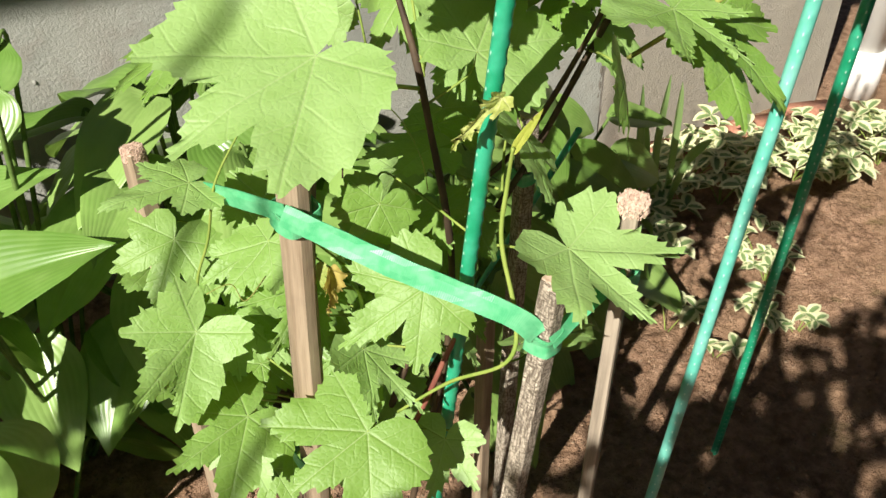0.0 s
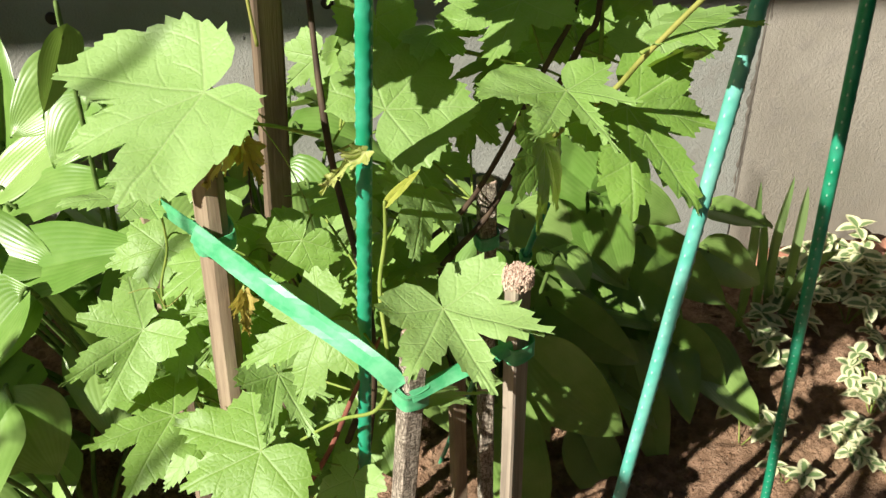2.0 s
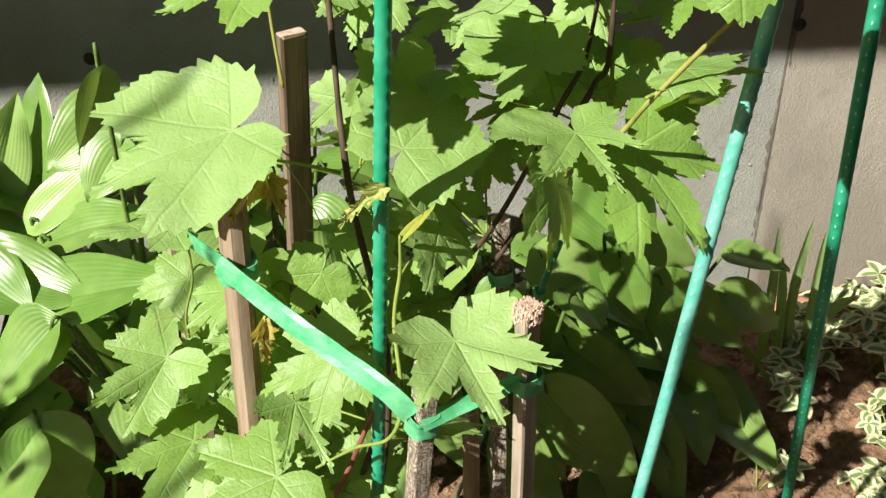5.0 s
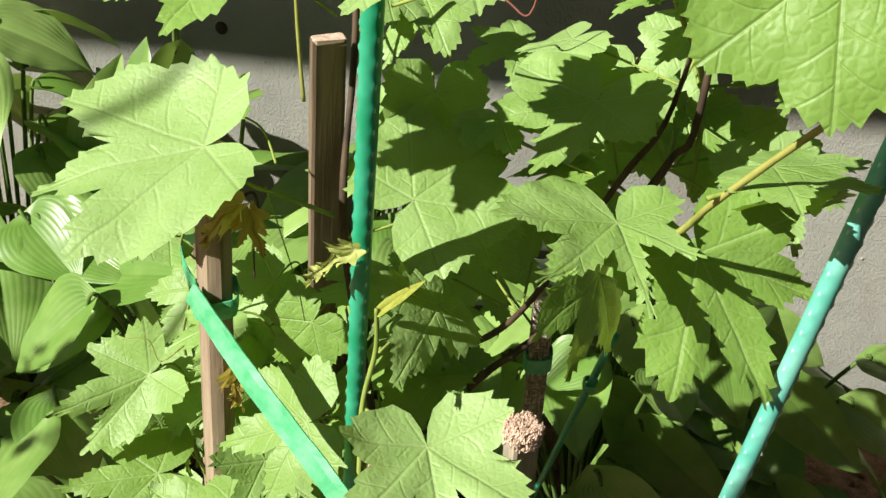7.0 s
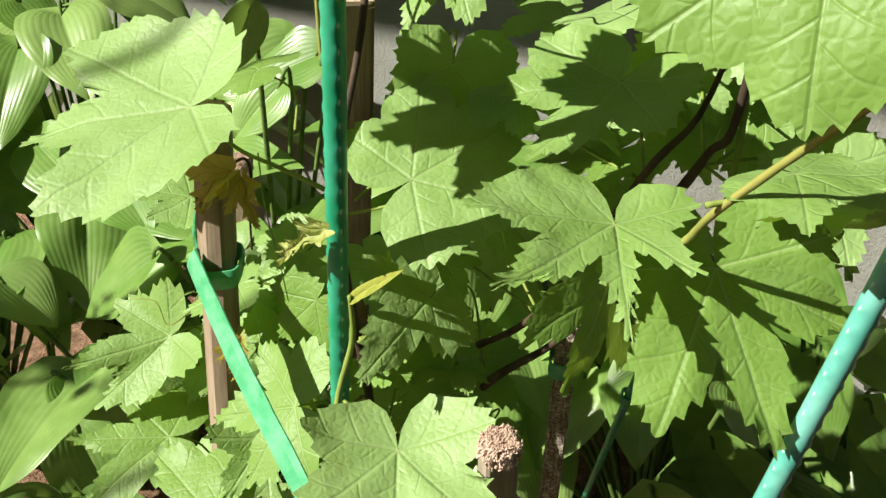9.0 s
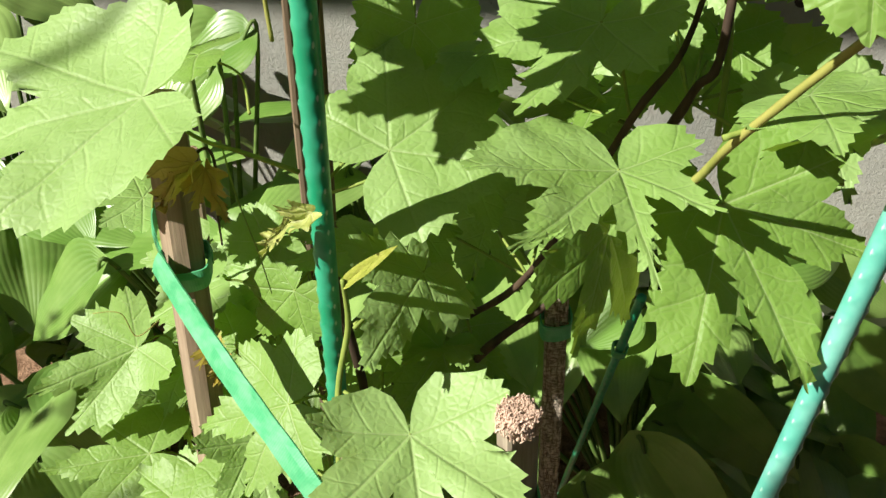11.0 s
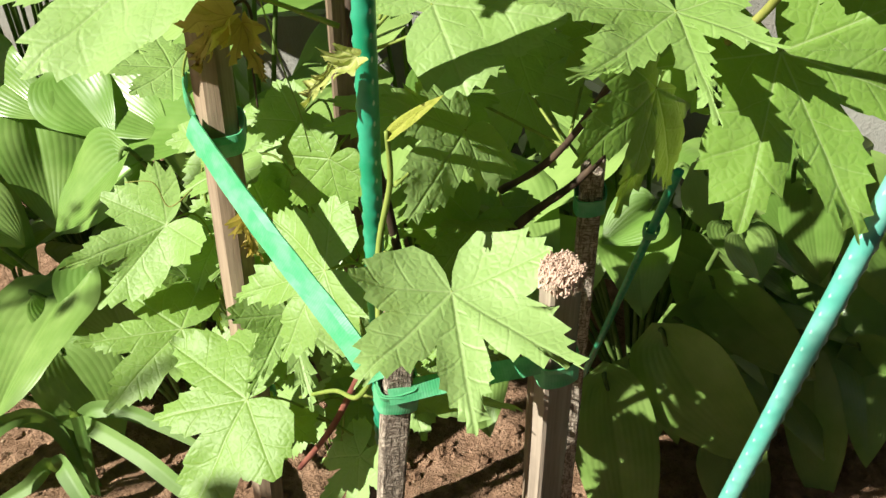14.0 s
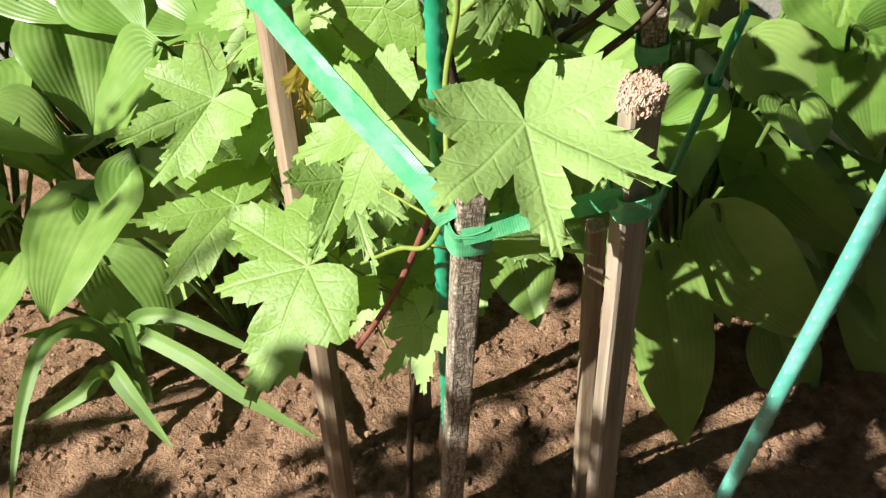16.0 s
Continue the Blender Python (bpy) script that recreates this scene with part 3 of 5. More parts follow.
def build_ground():
    xs = np.concatenate([[-400, -60, -12, -5], [-2.4, -2.0, -1.6], np.linspace(-1.3, 2.3, 420), [2.6, 3.2, 5, 12, 60, 400]])
    ys = np.concatenate([[-400, -60, -12, -4], [-1.0, -0.5, 0.0, 0.3], np.linspace(0.5, 2.25, 210), [2.5, 3, 5, 12, 60, 400]])
    verts, faces = [], []
    for y in ys:
        for x in xs:
            z = ground_height(x, y)
            verts.append((x, y, z))
    w = len(xs)
    for j in range(len(ys) - 1):
        for i in range(w - 1):
            o = j * w + i
            faces.append((o, o + 1, o + w + 1, o + w))
    me = bpy.data.meshes.new("ground")
    me.from_pydata(verts, [], faces)
    me.materials.append(M_SOIL)
    me.polygons.foreach_set("use_smooth", [True] * len(me.polygons))
    tagged(new("ground", me), "bare reddish brown garden soil, crumbly and partly shaded", "soil", kind="structure")


build_ground()

# ---- concrete wall ----
WALL_Y, WALL_END, SEAM_X = 2.207, 2.13, 1.25
HOLES = ((-1.20, 0.787), (-0.54, 0.787), (0.118, 0.787), (0.69, 0.79), (1.268, 0.79), (1.93, 0.79))


def wall_panel(name, x0, x1, label, mat):
    bm = bmesh.new()
    nx, nz = max(2, int((x1 - x0) / 0.05)), 44
    grid = []
    for j in range(nz + 1):
        z = -0.3 + 2.2 * j / nz
        grid.append([bm.verts.new((x0 + (x1 - x0) * i / nx, WALL_Y + 0.003 * noise.noise((x0 + (x1 - x0) * i / nx * 3, z * 3, 7)), z)) for i in range(nx + 1)])
    for a, b in zip(grid, grid[1:]):
        for i in range(nx):
            bm.faces.new((a[i], a[i + 1], b[i + 1], b[i]))
    edges = [e for e in bm.edges if e.is_boundary]
    ext = bmesh.ops.extrude_edge_only(bm, edges=edges)
    for v in [g for g in ext["geom"] if isinstance(g, bmesh.types.BMVert)]:
        v.co.y = WALL_Y + 0.2
    return tagged(part(name, bm, mat, None, smooth_faces=False), label, "wall", kind="structure")


wall_a = wall_panel("wall_north", -9.0, SEAM_X - 0.004, "grey cast concrete wall with round tie holes", M_WALL)
wall_b = wall_panel("wall_north_end", SEAM_X + 0.004, WALL_END, "pale cast concrete wall with small pits", M_WALL_PALE)
bm = bmesh.new()
rows = []
for k in range(240):
    z = -0.25 + 2.0 * k / 239
    x = SEAM_X + 0.02 * (z - 0.4) + 0.004 * noise.noise((0, 0, z * 9))
    w = 0.005 + 0.012 * abs(noise.noise((3, 0, z * 21)))
    h = 0.0012 + 0.0035 * max(0, noise.noise((0, 5, z * 37)))
    rows.append([bm.verts.new((x + s * w, WALL_Y + 0.002 - f * h, z)) for s, f in ((-1.6, 0), (-0.7, 1), (-0.15, 0.6), (0, -1.2), (0.15, 0.4), (0.8, 0.7), (1.4, 0))])
for a, c in zip(rows, rows[1:]):
    for k in range(6):
        bm.faces.new((a[k], a[k + 1], c[k + 1], c[k]))
tagged(part("wall_seam", bm, M_SEAM, smooth_faces=False), "rough crumbling casting seam in concrete wall", "seam", kind="structure")
for x, z in HOLES:
    bm = bmesh.new()
    bmesh.ops.create_cone(bm, cap_ends=True, segments=28, radius1=0.0165, radius2=0.013, depth=0.006)
    bmesh.ops.rotate(bm, verts=bm.verts, matrix=Matrix.Rotation(radians(90), 3, "X"))
    bmesh.ops.translate(bm, verts=bm.verts, vec=(x, WALL_Y - 0.001, z))
    tagged(part("tie_hole", bm, M_HOLE), "dark round formwork tie hole in concrete", "tie hole", "tie holes in the wall", kind="structure")

r = random.Random(8)
for k in range(14):
    bm = bmesh.new()
    bmesh.ops.create_icosphere(bm, subdivisions=2, radius=1)
    s = r.uniform(0.0025, 0.006)
    x, z = (r.uniform(-0.6, 2.0), r.uniform(0.05, 0.75)) if k else (1.02, 0.62)
    for v in bm.verts:
        v.co = Vector((x + v.co.x * s, WALL_Y + 0.001 + v.co.y * s * 1.4, z + v.co.z * s)) * 1.0
        v.co += Vector((noise.noise(v.co * 400), noise.noise(v.co * 420), noise.noise(v.co * 390))) * 0.001
    tagged(part("wall_bump", bm, M_WALL), "small grit bump proud of concrete wall", "bump", "grit bumps on the wall", kind="structure")

# unseen timber wall, added behind the view to keep low sky off the bed
bm = bmesh.new()
for k in range(14):
    made = bmesh.ops.create_cube(bm, size=1)["verts"]
    for v in made:
        v.co = Vector((v.co.x * 9 + 4.7, -0.45 + v.co.y * 0.03 - (0.006 if v.co.z > 0 else 0), v.co.z * 0.21 + 0.1 + 0.21 * k))
tagged(part("wall_south", bm, M_BOARD, smooth_faces=False), "unseen dark brown timber wall added to block low sky", "wall", kind="structure")

# unseen slab added overhead, whose edge shades the wall's top
bm = bmesh.new()
bmesh.ops.create_cube(bm, size=1)
for v in bm.verts:
    v.co = Vector((v.co.x * 16 - 3.0, 0.57 + v.co.y * 1.4, 3.69 + v.co.z * 0.18))
tagged(part("balcony_slab", bm, M_SLAB, smooth_faces=False), "unseen weathered slab added high up to shade the wall", "balcony", kind="structure")

# ---- stakes and poles ----
STAKE_A = ((-0.03, 0.850, -0.02), (0.043, 0.870, 1.116))
STAKE_B = ((0.142, 0.735, -0.02), (0.234, 0.7125, 0.93))
STAKE_C = ((0.339, 0.785, -0.02), (0.339, 0.752, 0.962))
STAKE_D = ((0.346, 1.038, -0.02), (0.339, 0.974, 0.945))
STAKE_K = ((0.005, 1.15, -0.02), (0.105, 1.015, 1.175))
STAKE_L = ((-0.114, 1.03, -0.02), (-0.097, 1.110, 0.930))
stake("sawn square wooden stake wrapped with green tape", *STAKE_A, 0.031, -24, M_STAKE, seed=1, worn=0.28)
stake("weathered grey wooden stake with a split slanting top", *STAKE_B, 0.021, 25, M_OLD, seed=2)
stake("wooden stake with a mallet-frayed pale top", *STAKE_C, 0.027, 46, M_GREYWOOD, True, seed=3, flat=0.6)
stake("weathered dark wooden stake tied behind the vine", *STAKE_D, 0.021, 10, M_OLD, seed=4)
stake("tall brown wooden stake with shade put into its colour", *STAKE_K, 0.034, 32, M_BROWNWOOD_SHADE, seed=5, flat=0.45)
stake("reddish wooden stake with a frayed top", *STAKE_L, 0.023, 25, M_STAKE, True, seed=6)

stake("short brown wooden stake low behind the tape", (0.302, 1.03, -0.02), (0.300, 1.00, 0.62), 0.021, 20, M_STAKE, seed=7)

POLE_1 = ((0.121, 0.895, -0.02), (0.247, 0.716, 1.75))
POLE_2 = ((0.40, 0.765, -0.02), (0.62, 0.80, 1.75))
POLE_3 = ((0.856, 1.057, -0.02), (0.604, 0.744, 1.75))
POLE_4 = ((0.30, 1.45, -0.04), (0.416, 0.985, 0.90))
pole("green coated plant pole standing among the vine leaves", *POLE_1, 0.0076, -62)
pole("pale turquoise green plant pole leaning outward", *POLE_2, 0.0076, -30, M_POLE_PALE)
pole("shaded dark green plant pole slanting over bare soil", *POLE_3, 0.0076, -20)
pole("thin green pole tied behind the vine", *POLE_4, 0.0045, 0)

# ---- tape ----
tape = thing("tie_tape", "bright green stretch tape tied between the stakes", "tape")
Z = (0, 0, 1)
tape_strip(tape, [(-0.085, 1.075, 0.905), (-0.03, 0.93, 0.965), (0.022, 0.853, 0.975)], 0.021, [Z, Z, Z])
tape_strip(tape, [(0.018, 0.849, 0.978), (0.10, 0.785, 0.938), (0.19, 0.720, 0.898), (0.216, 0.706, 0.872)], 0.0225, [(0.2, 0.2, 1), (0.35, 0.25, 0.8), (0.35, 0.25, 0.8), (0.1, 0.1, 1)])
tape_loop(tape, STAKE_A, 0.985, 0.018, 0.019, 0.004, spin=20)
tape_loop(tape, STAKE_B, 0.885, 0.0125, 0.020, 0.004, spin=25)
tape_loop(tape, STAKE_B, 0.878, 0.0135, 0.018, -0.003, spin=25)
tape_strip(tape, [(0.226, 0.700, 0.866), (0.28, 0.728, 0.868), (0.335, 0.744, 0.880)], 0.016, [(0, 0.6, 0.6), (0, 0.8, 0.5), Z])
tape_loop(tape, STAKE_C, 0.893, 0.0135, 0.020, 0.003, spin=25)
tape_loop(tape, STAKE_D, 0.885, 0.0125, 0.018, 0.003, spin=10)
tape_loop(tape, STAKE_A, 0.645, 0.018, 0.017, 0.004, spin=20)
tape_loop(tape, POLE_4, 0.93, 0.006, 0.014, 0.001)

# ---- grapevine ----
vine = thing("grapevine", "young grapevine with large lobed green leaves climbing stakes", "vine", at=(0.2, 0.9, 0.0))
L0, T0 = LOBE_REACH, (0, 0, 0, 0, 0)
# where the stalk joins, turn in degrees, length to the tip, curl, reach of the lobes, turn of the lobes, depth of the notches
LEAVES = [
    ((0.264, 0.743, 0.936), (-10, -4, -157), 0.109, 0.0, (1.0, 0.97, 1.02, 0.66, 0.64), (0, -3, 8, -10, 7), 0.50, (-0.17, 0.05, 0.15, 0.17, 0.32)),
    ((0.061, 0.820, 1.142), (-15, -22, 113), 0.146, 0.0, (1.0, 0.99, 0.94, 0.52, 0.48), (0, -12, 8, 6, -12), 0.64, (-0.01, 0.11, 0.06, 0.12, 0.06), 0.45),
    ((0.388, 0.800, 1.130), (-9, -6, -159), 0.094, 0.0, (1.0, 1.20, 0.76, 1.06, 0.60), (0, -1, 8, -19, 0), 0.39, (-0.11, -0.03, 0.17, 0.09, 0.15)),
    ((0.454, 0.825, 1.099), (-45, 14, -150), 0.128, 0.0, (1.0, 0.92, 0.82, 0.62, 0.62), (0, -10, -3, 0, 14), 0.50, (-0.02, 0.07, -0.05, 0.05, 0.12)),
    ((0.223, 0.864, 1.094), (26, 20, -33), 0.108, 0.06, (1.0, 0.88, 0.95, 0.72, 0.62), (0, 4, -4, 10, -4), 0.84, (-0.05, 0.0, 0.05, 0.05, 0.08)),
    ((0.364, 0.908, 1.182), (-27, 2, 161), 0.098, -0.13, (1.0, 0.9, 0.73, 0.8, 0.59), (10, 7, -6, -3, -8), 0.62),
    ((-0.082, 0.920, 0.806), (-20, -34, 138), 0.112, 0.0, (1.0, 0.70, 0.97, 0.50, 0.50), (0, 4, 22, 12, -16), 0.55, (0.21, -0.01, 0.03, 0.32, 0.30)),
    ((-0.053, 0.858, 0.722), (-2, -24, 116), 0.106, 0.05, (1.0, 0.80, 1.04, 0.66, 0.60), (0, -4, 8, 8, 0), 0.55, (0.10, 0.05, -0.12, -0.10, 0.0)),
    ((0.058, 0.776, 0.733), (-18, -24, 116), 0.125, 0.11, (0.8, 0.93, 1.12, 0.64, 0.64), (4, -1, -3, 0, 0), 0.55),
    ((0.080, 0.842, 0.786), (-38, -3, -144), 0.095, 0.0, (1.0, 0.93, 0.78, 0.62, 0.6), (0, -10, 12, -8, 8), 0.42, (0.0, 0.0, 0.0, 0.12, 0.1)),
    ((0.463, 0.670, 1.352), (-68, 9, 172), 0.084, 0.05, (1.0, 0.98, 1.02, 0.92, 0.92), (0, 4, -4, 0, 0), 0.88, (0.0, 0.08, 0.08, 0.1, 0.1)),
    ((-0.052, 0.950, 0.972), (8, -6, 104), 0.079, 0.09, (1.18, 0.81, 0.68, 0.64, 0.64), (-3, 14, -10, 0, 0), 0.55),
    ((-0.021, 1.045, 1.079), (-18, 0, 98), 0.102, 0.11, (1.01, 0.93, 0.9, 0.64, 0.64), (-6, -2, 8, 0, 0), 0.5),
    ((0.187, 0.897, 0.981), (9, 5, 82), 0.078, 0.12, (1.03, 0.91, 0.88, 0.64, 0.64), (-1, -1, 3, 0, 0), 0.55),
    ((0.114, 0.800, 1.302), (-8, -12, 121), 0.105, 0.12, (0.99, 0.92, 0.89, 0.64, 0.64), (-2, -2, 4, 0, 0), 0.6),
    ((0.221, 0.954, 1.156), (-60, -15, -150), 0.079, 0.21, (0.97, 0.73, 0.92, 0.64, 0.77), (5, 5, -5, 0, -10), 0.7),
    ((0.255, 0.826, 1.017), (-6, -44, 174), 0.081, 0.07, (1.17, 0.87, 0.6, 0.64, 0.64), (-4, 12, -10, 0, 0), 0.65),
    ((0.384, 0.864, 1.045), (-71, -32, -130), 0.100, 0.12, (0.96, 0.92, 0.92, 0.64, 0.64), (2, -5, 3, 0, 0), 0.5),
    ((0.123, 0.882, 0.939), (-66, -33, 162), 0.062, 0.13, (1.06, 0.82, 0.83, 0.74, 0.74), (2, 2, -5, 0, 0), 0.75),
    ((0.140, 0.806, 0.880), (-33, -37, 112), 0.100, 0.13, (1.1, 0.88, 0.88, 0.64, 0.64), T0, 0.5),
    ((0.239, 0.759, 0.812), (-3, -30, -84), 0.079, 0.12, L0, T0, 0.55),
    ((0.085, 0.792, 0.697), (-14, -8, -167), 0.049, 0.11, (1.11, 0.76, 0.84, 0.64, 0.64), (2, 6, -8, 0, 0), 0.6),
    ((0.154, 0.798, 0.651), (-40, 7, 131), 0.076, 0.12, (1.0, 0.89, 0.93, 0.64, 0.64), T0, 0.5),
    ((0.035, 0.981, 0.848), (-41, -40, 136), 0.060, 0.12, L0, T0, 0.6),
    ((0.365, 0.949, 1.111), (-11, 12, 131), 0.086, 0.11, (1.0, 0.94, 0.84, 0.64, 0.64), (-9, 0, 9, 0, 0), 0.58),
    ((0.449, 1.054, 1.132), (-21, -24, 159), 0.061, 0.11, (1.11, 0.8, 0.75, 0.64, 0.64), (-3, 6, -3, 0, 0), 0.58),
    ((0.288, 1.052, 1.177), (-5, -20, 130), 0.067, 0.11, (1.03, 0.86, 0.81, 0.64, 0.64), (-4, 4, 0, 0, 0), 0.58),
    ((0.247, 0.935, 0.861), (13, 4, 150), 0.055, 0.09, (1.14, 0.8, 0.83, 0.64, 0.64), (3, 9, -12, 0, 0), 0.6),
    ((0.435, 0.982, 1.277), (-23, -2, 113), 0.084, 0.10, (1.05, 0.86, 0.8, 0.64, 0.64), (-4, 4, 0, 0, 0), 0.58),
    ((0.164, 1.001, 1.234), (-22, 6, -115), 0.066, 0.11, (0.99, 0.83, 0.92, 0.64, 0.64), (9, -8, -1, 0, 0), 0.58),
    ((0.548, 0.999, 1.205), (-12, 15, 147), 0.087, 0.11, (1.03, 0.91, 0.83, 0.64, 0.64), (-3, 3, 1, 0, 0), 0.58),
    ((0.336, 1.001, 1.202), (-23, 6, 115), 0.074, 0.10, (1.03, 0.89, 0.81, 0.64, 0.64), (-7, 2, 5, 0, 0), 0.58),
    ((0.147, 1.101, 1.064), (-67, -43, 139), 0.062, 0.12, (1.04, 0.83, 0.85, 0.64, 0.64), (2, 1, -4, 0, 0), 0.58),
    ((0.193, 0.97, 1.121), (-52, -15, 107), 0.078, 0.12, (1.02, 0.88, 0.85, 0.64, 0.64), (-2, 2, 0, 0, 0), 0.58),
    ((0.113, 0.859, 0.844), (-49, -72, 62), 0.050, 0.26, (1.18, 0.6, 0.89, 0.64, 0.64), (7, -4, -3, 0, 0), 0.58),
    ((0.032, 0.982, 0.827), (23, 2, 87), 0.052, 0.12, (1.0, 0.86, 0.85, 0.64, 0.64), (1, 1, -3, 0, 0), 0.58),
    ((0.194, 0.901, 0.904), (-15, 30, 159), 0.061, 0.10, (1.09, 0.81, 0.82, 0.64, 0.64), (0, 5, -5, 0, 0), 0.58),
    ((0.096, 0.921, 0.822), (-39, -65, -143), 0.057, 0.13, (1.04, 0.92, 0.77, 0.64, 0.64), (-7, 6, 1, 0, 0), 0.58),
    ((-0.097, 0.949, 0.708), (14, -27, 167), 0.078, 0.12, (1.0, 0.91, 0.88, 0.64, 0.64), (-1, 1, 0, 0, 0), 0.58),
    ((0.505, 0.87, 1.12), (35, 43, 163), 0.100, 0.30, (1.31, 0.54, 0.8, 0.64, 0.64), (-32, 3, 29, 0, 0), 0.58),
    ((0.262, 0.800, 1.318), (-8, -10, 150), 0.105, 0.1, L0, T0, 0.7),
    ((0.395, 0.930, 1.310), (-25, 10, -150), 0.088, 0.1, L0, T0, 0.55),
    ((0.440, 1.010, 1.215), (-40, 5, 190), 0.075, 0.1, L0, T0, 0.65),
    ((0.395, 1.030, 1.165), (-45, -8, 170), 0.075, 0.1, L0, T0, 0.6),
    ((0.200, 1.010, 1.225), (-35, -8, 160), 0.080, 0.1, L0, T0, 0.6),
    ((0.520, 0.960, 1.120), (-40, 8, 200), 0.085, 0.1, L0, T0, 0.55),
    ((-0.060, 0.930, 0.600), (-40, -15, 140), 0.075, 0.1, L0, T0, 0.6),
    ((0.000, 0.950, 0.560), (-35, -10, 170), 0.070, 0.1, L0, T0, 0.6),
    ((0.050, 0.900, 0.580), (-40, -20, 120), 0.070, 0.1, L0, T0, 0.6),
    ((-0.030, 0.960, 0.500), (-35, -15, 150), 0.065, 0.1, L0, T0, 0.6),
    ((0.090, 0.960, 0.540), (-40, -10, 200), 0.070, 0.1, L0, T0, 0.6),
    ((0.450, 1.030, 1.130), (-45, 10, 188), 0.085, 0.1, L0, T0, 0.6),
    ((0.400, 1.020, 1.125), (-50, -10, 165), 0.080, 0.1, L0, T0, 0.6),
    # unseen leaf, added above the view to shade POLE_3's upper part
    ((0.560, 0.735, 1.420), (-8, 6, 200), 0.075, 0.1, L0, T0, 0.7),
    ((0.500, 1.040, 1.110), (-45, 10, 200), 0.085, 0.1, L0, T0, 0.6),
]
def in_gap(p):
    """True for places on the clear lanes by which sunlight reaches the hostas behind."""
    for spot, wide in ((Vector((0.62, 1.52, 0.5)), 0.13), (Vector((0.85, 1.57, 0.42)), 0.05)):
        q = Vector(p) - spot
        if (q - SUN_WAY * q.dot(SUN_WAY)).length < wide:
            return True
    return False


rng = random.Random(11)
for k in range(44):
    x = rng.uniform(-0.12, 0.46)
    y = rng.uniform(0.93, 1.14)
    low = 0.56 if x < 0.12 else 0.74
    z = rng.uniform(low, 1.17 - (y - 0.9) * 0.45 - max(0, x - 0.36) * 1.5 - max(0, 0.08 - x) * 1.2)
    row = ((x, y, z), (rng.uniform(-50, -5), rng.uniform(-25, 25), rng.uniform(100, 260)), rng.uniform(0.06, 0.095), rng.uniform(0.05, 0.2), L0,
           tuple(rng.uniform(-6, 6) for _ in range(5)), rng.uniform(0.45, 0.72))
    if not (x < 0.17 and y < 1.06 and z > 0.88) and not in_gap((x, y, z)) and (x < 0.27 or z > 1.0):
        LEAVES.append(row)
for k in range(30):
    x, y = rng.uniform(-0.02, 0.40), rng.uniform(0.90, 1.10)
    z = rng.uniform(0.46 if x < 0.17 else 0.70, 1.0)
    row = ((x, y, z), (rng.uniform(-55, -15), rng.uniform(-40, 5), rng.uniform(90, 230)), rng.uniform(0.06, 0.09), rng.uniform(0.05, 0.2), L0,
           tuple(rng.uniform(-6, 6) for _ in range(5)), rng.uniform(0.45, 0.72))
    if not in_gap((x, y, z)) and (x < 0.27 or z > 1.0):
        LEAVES.append(row)


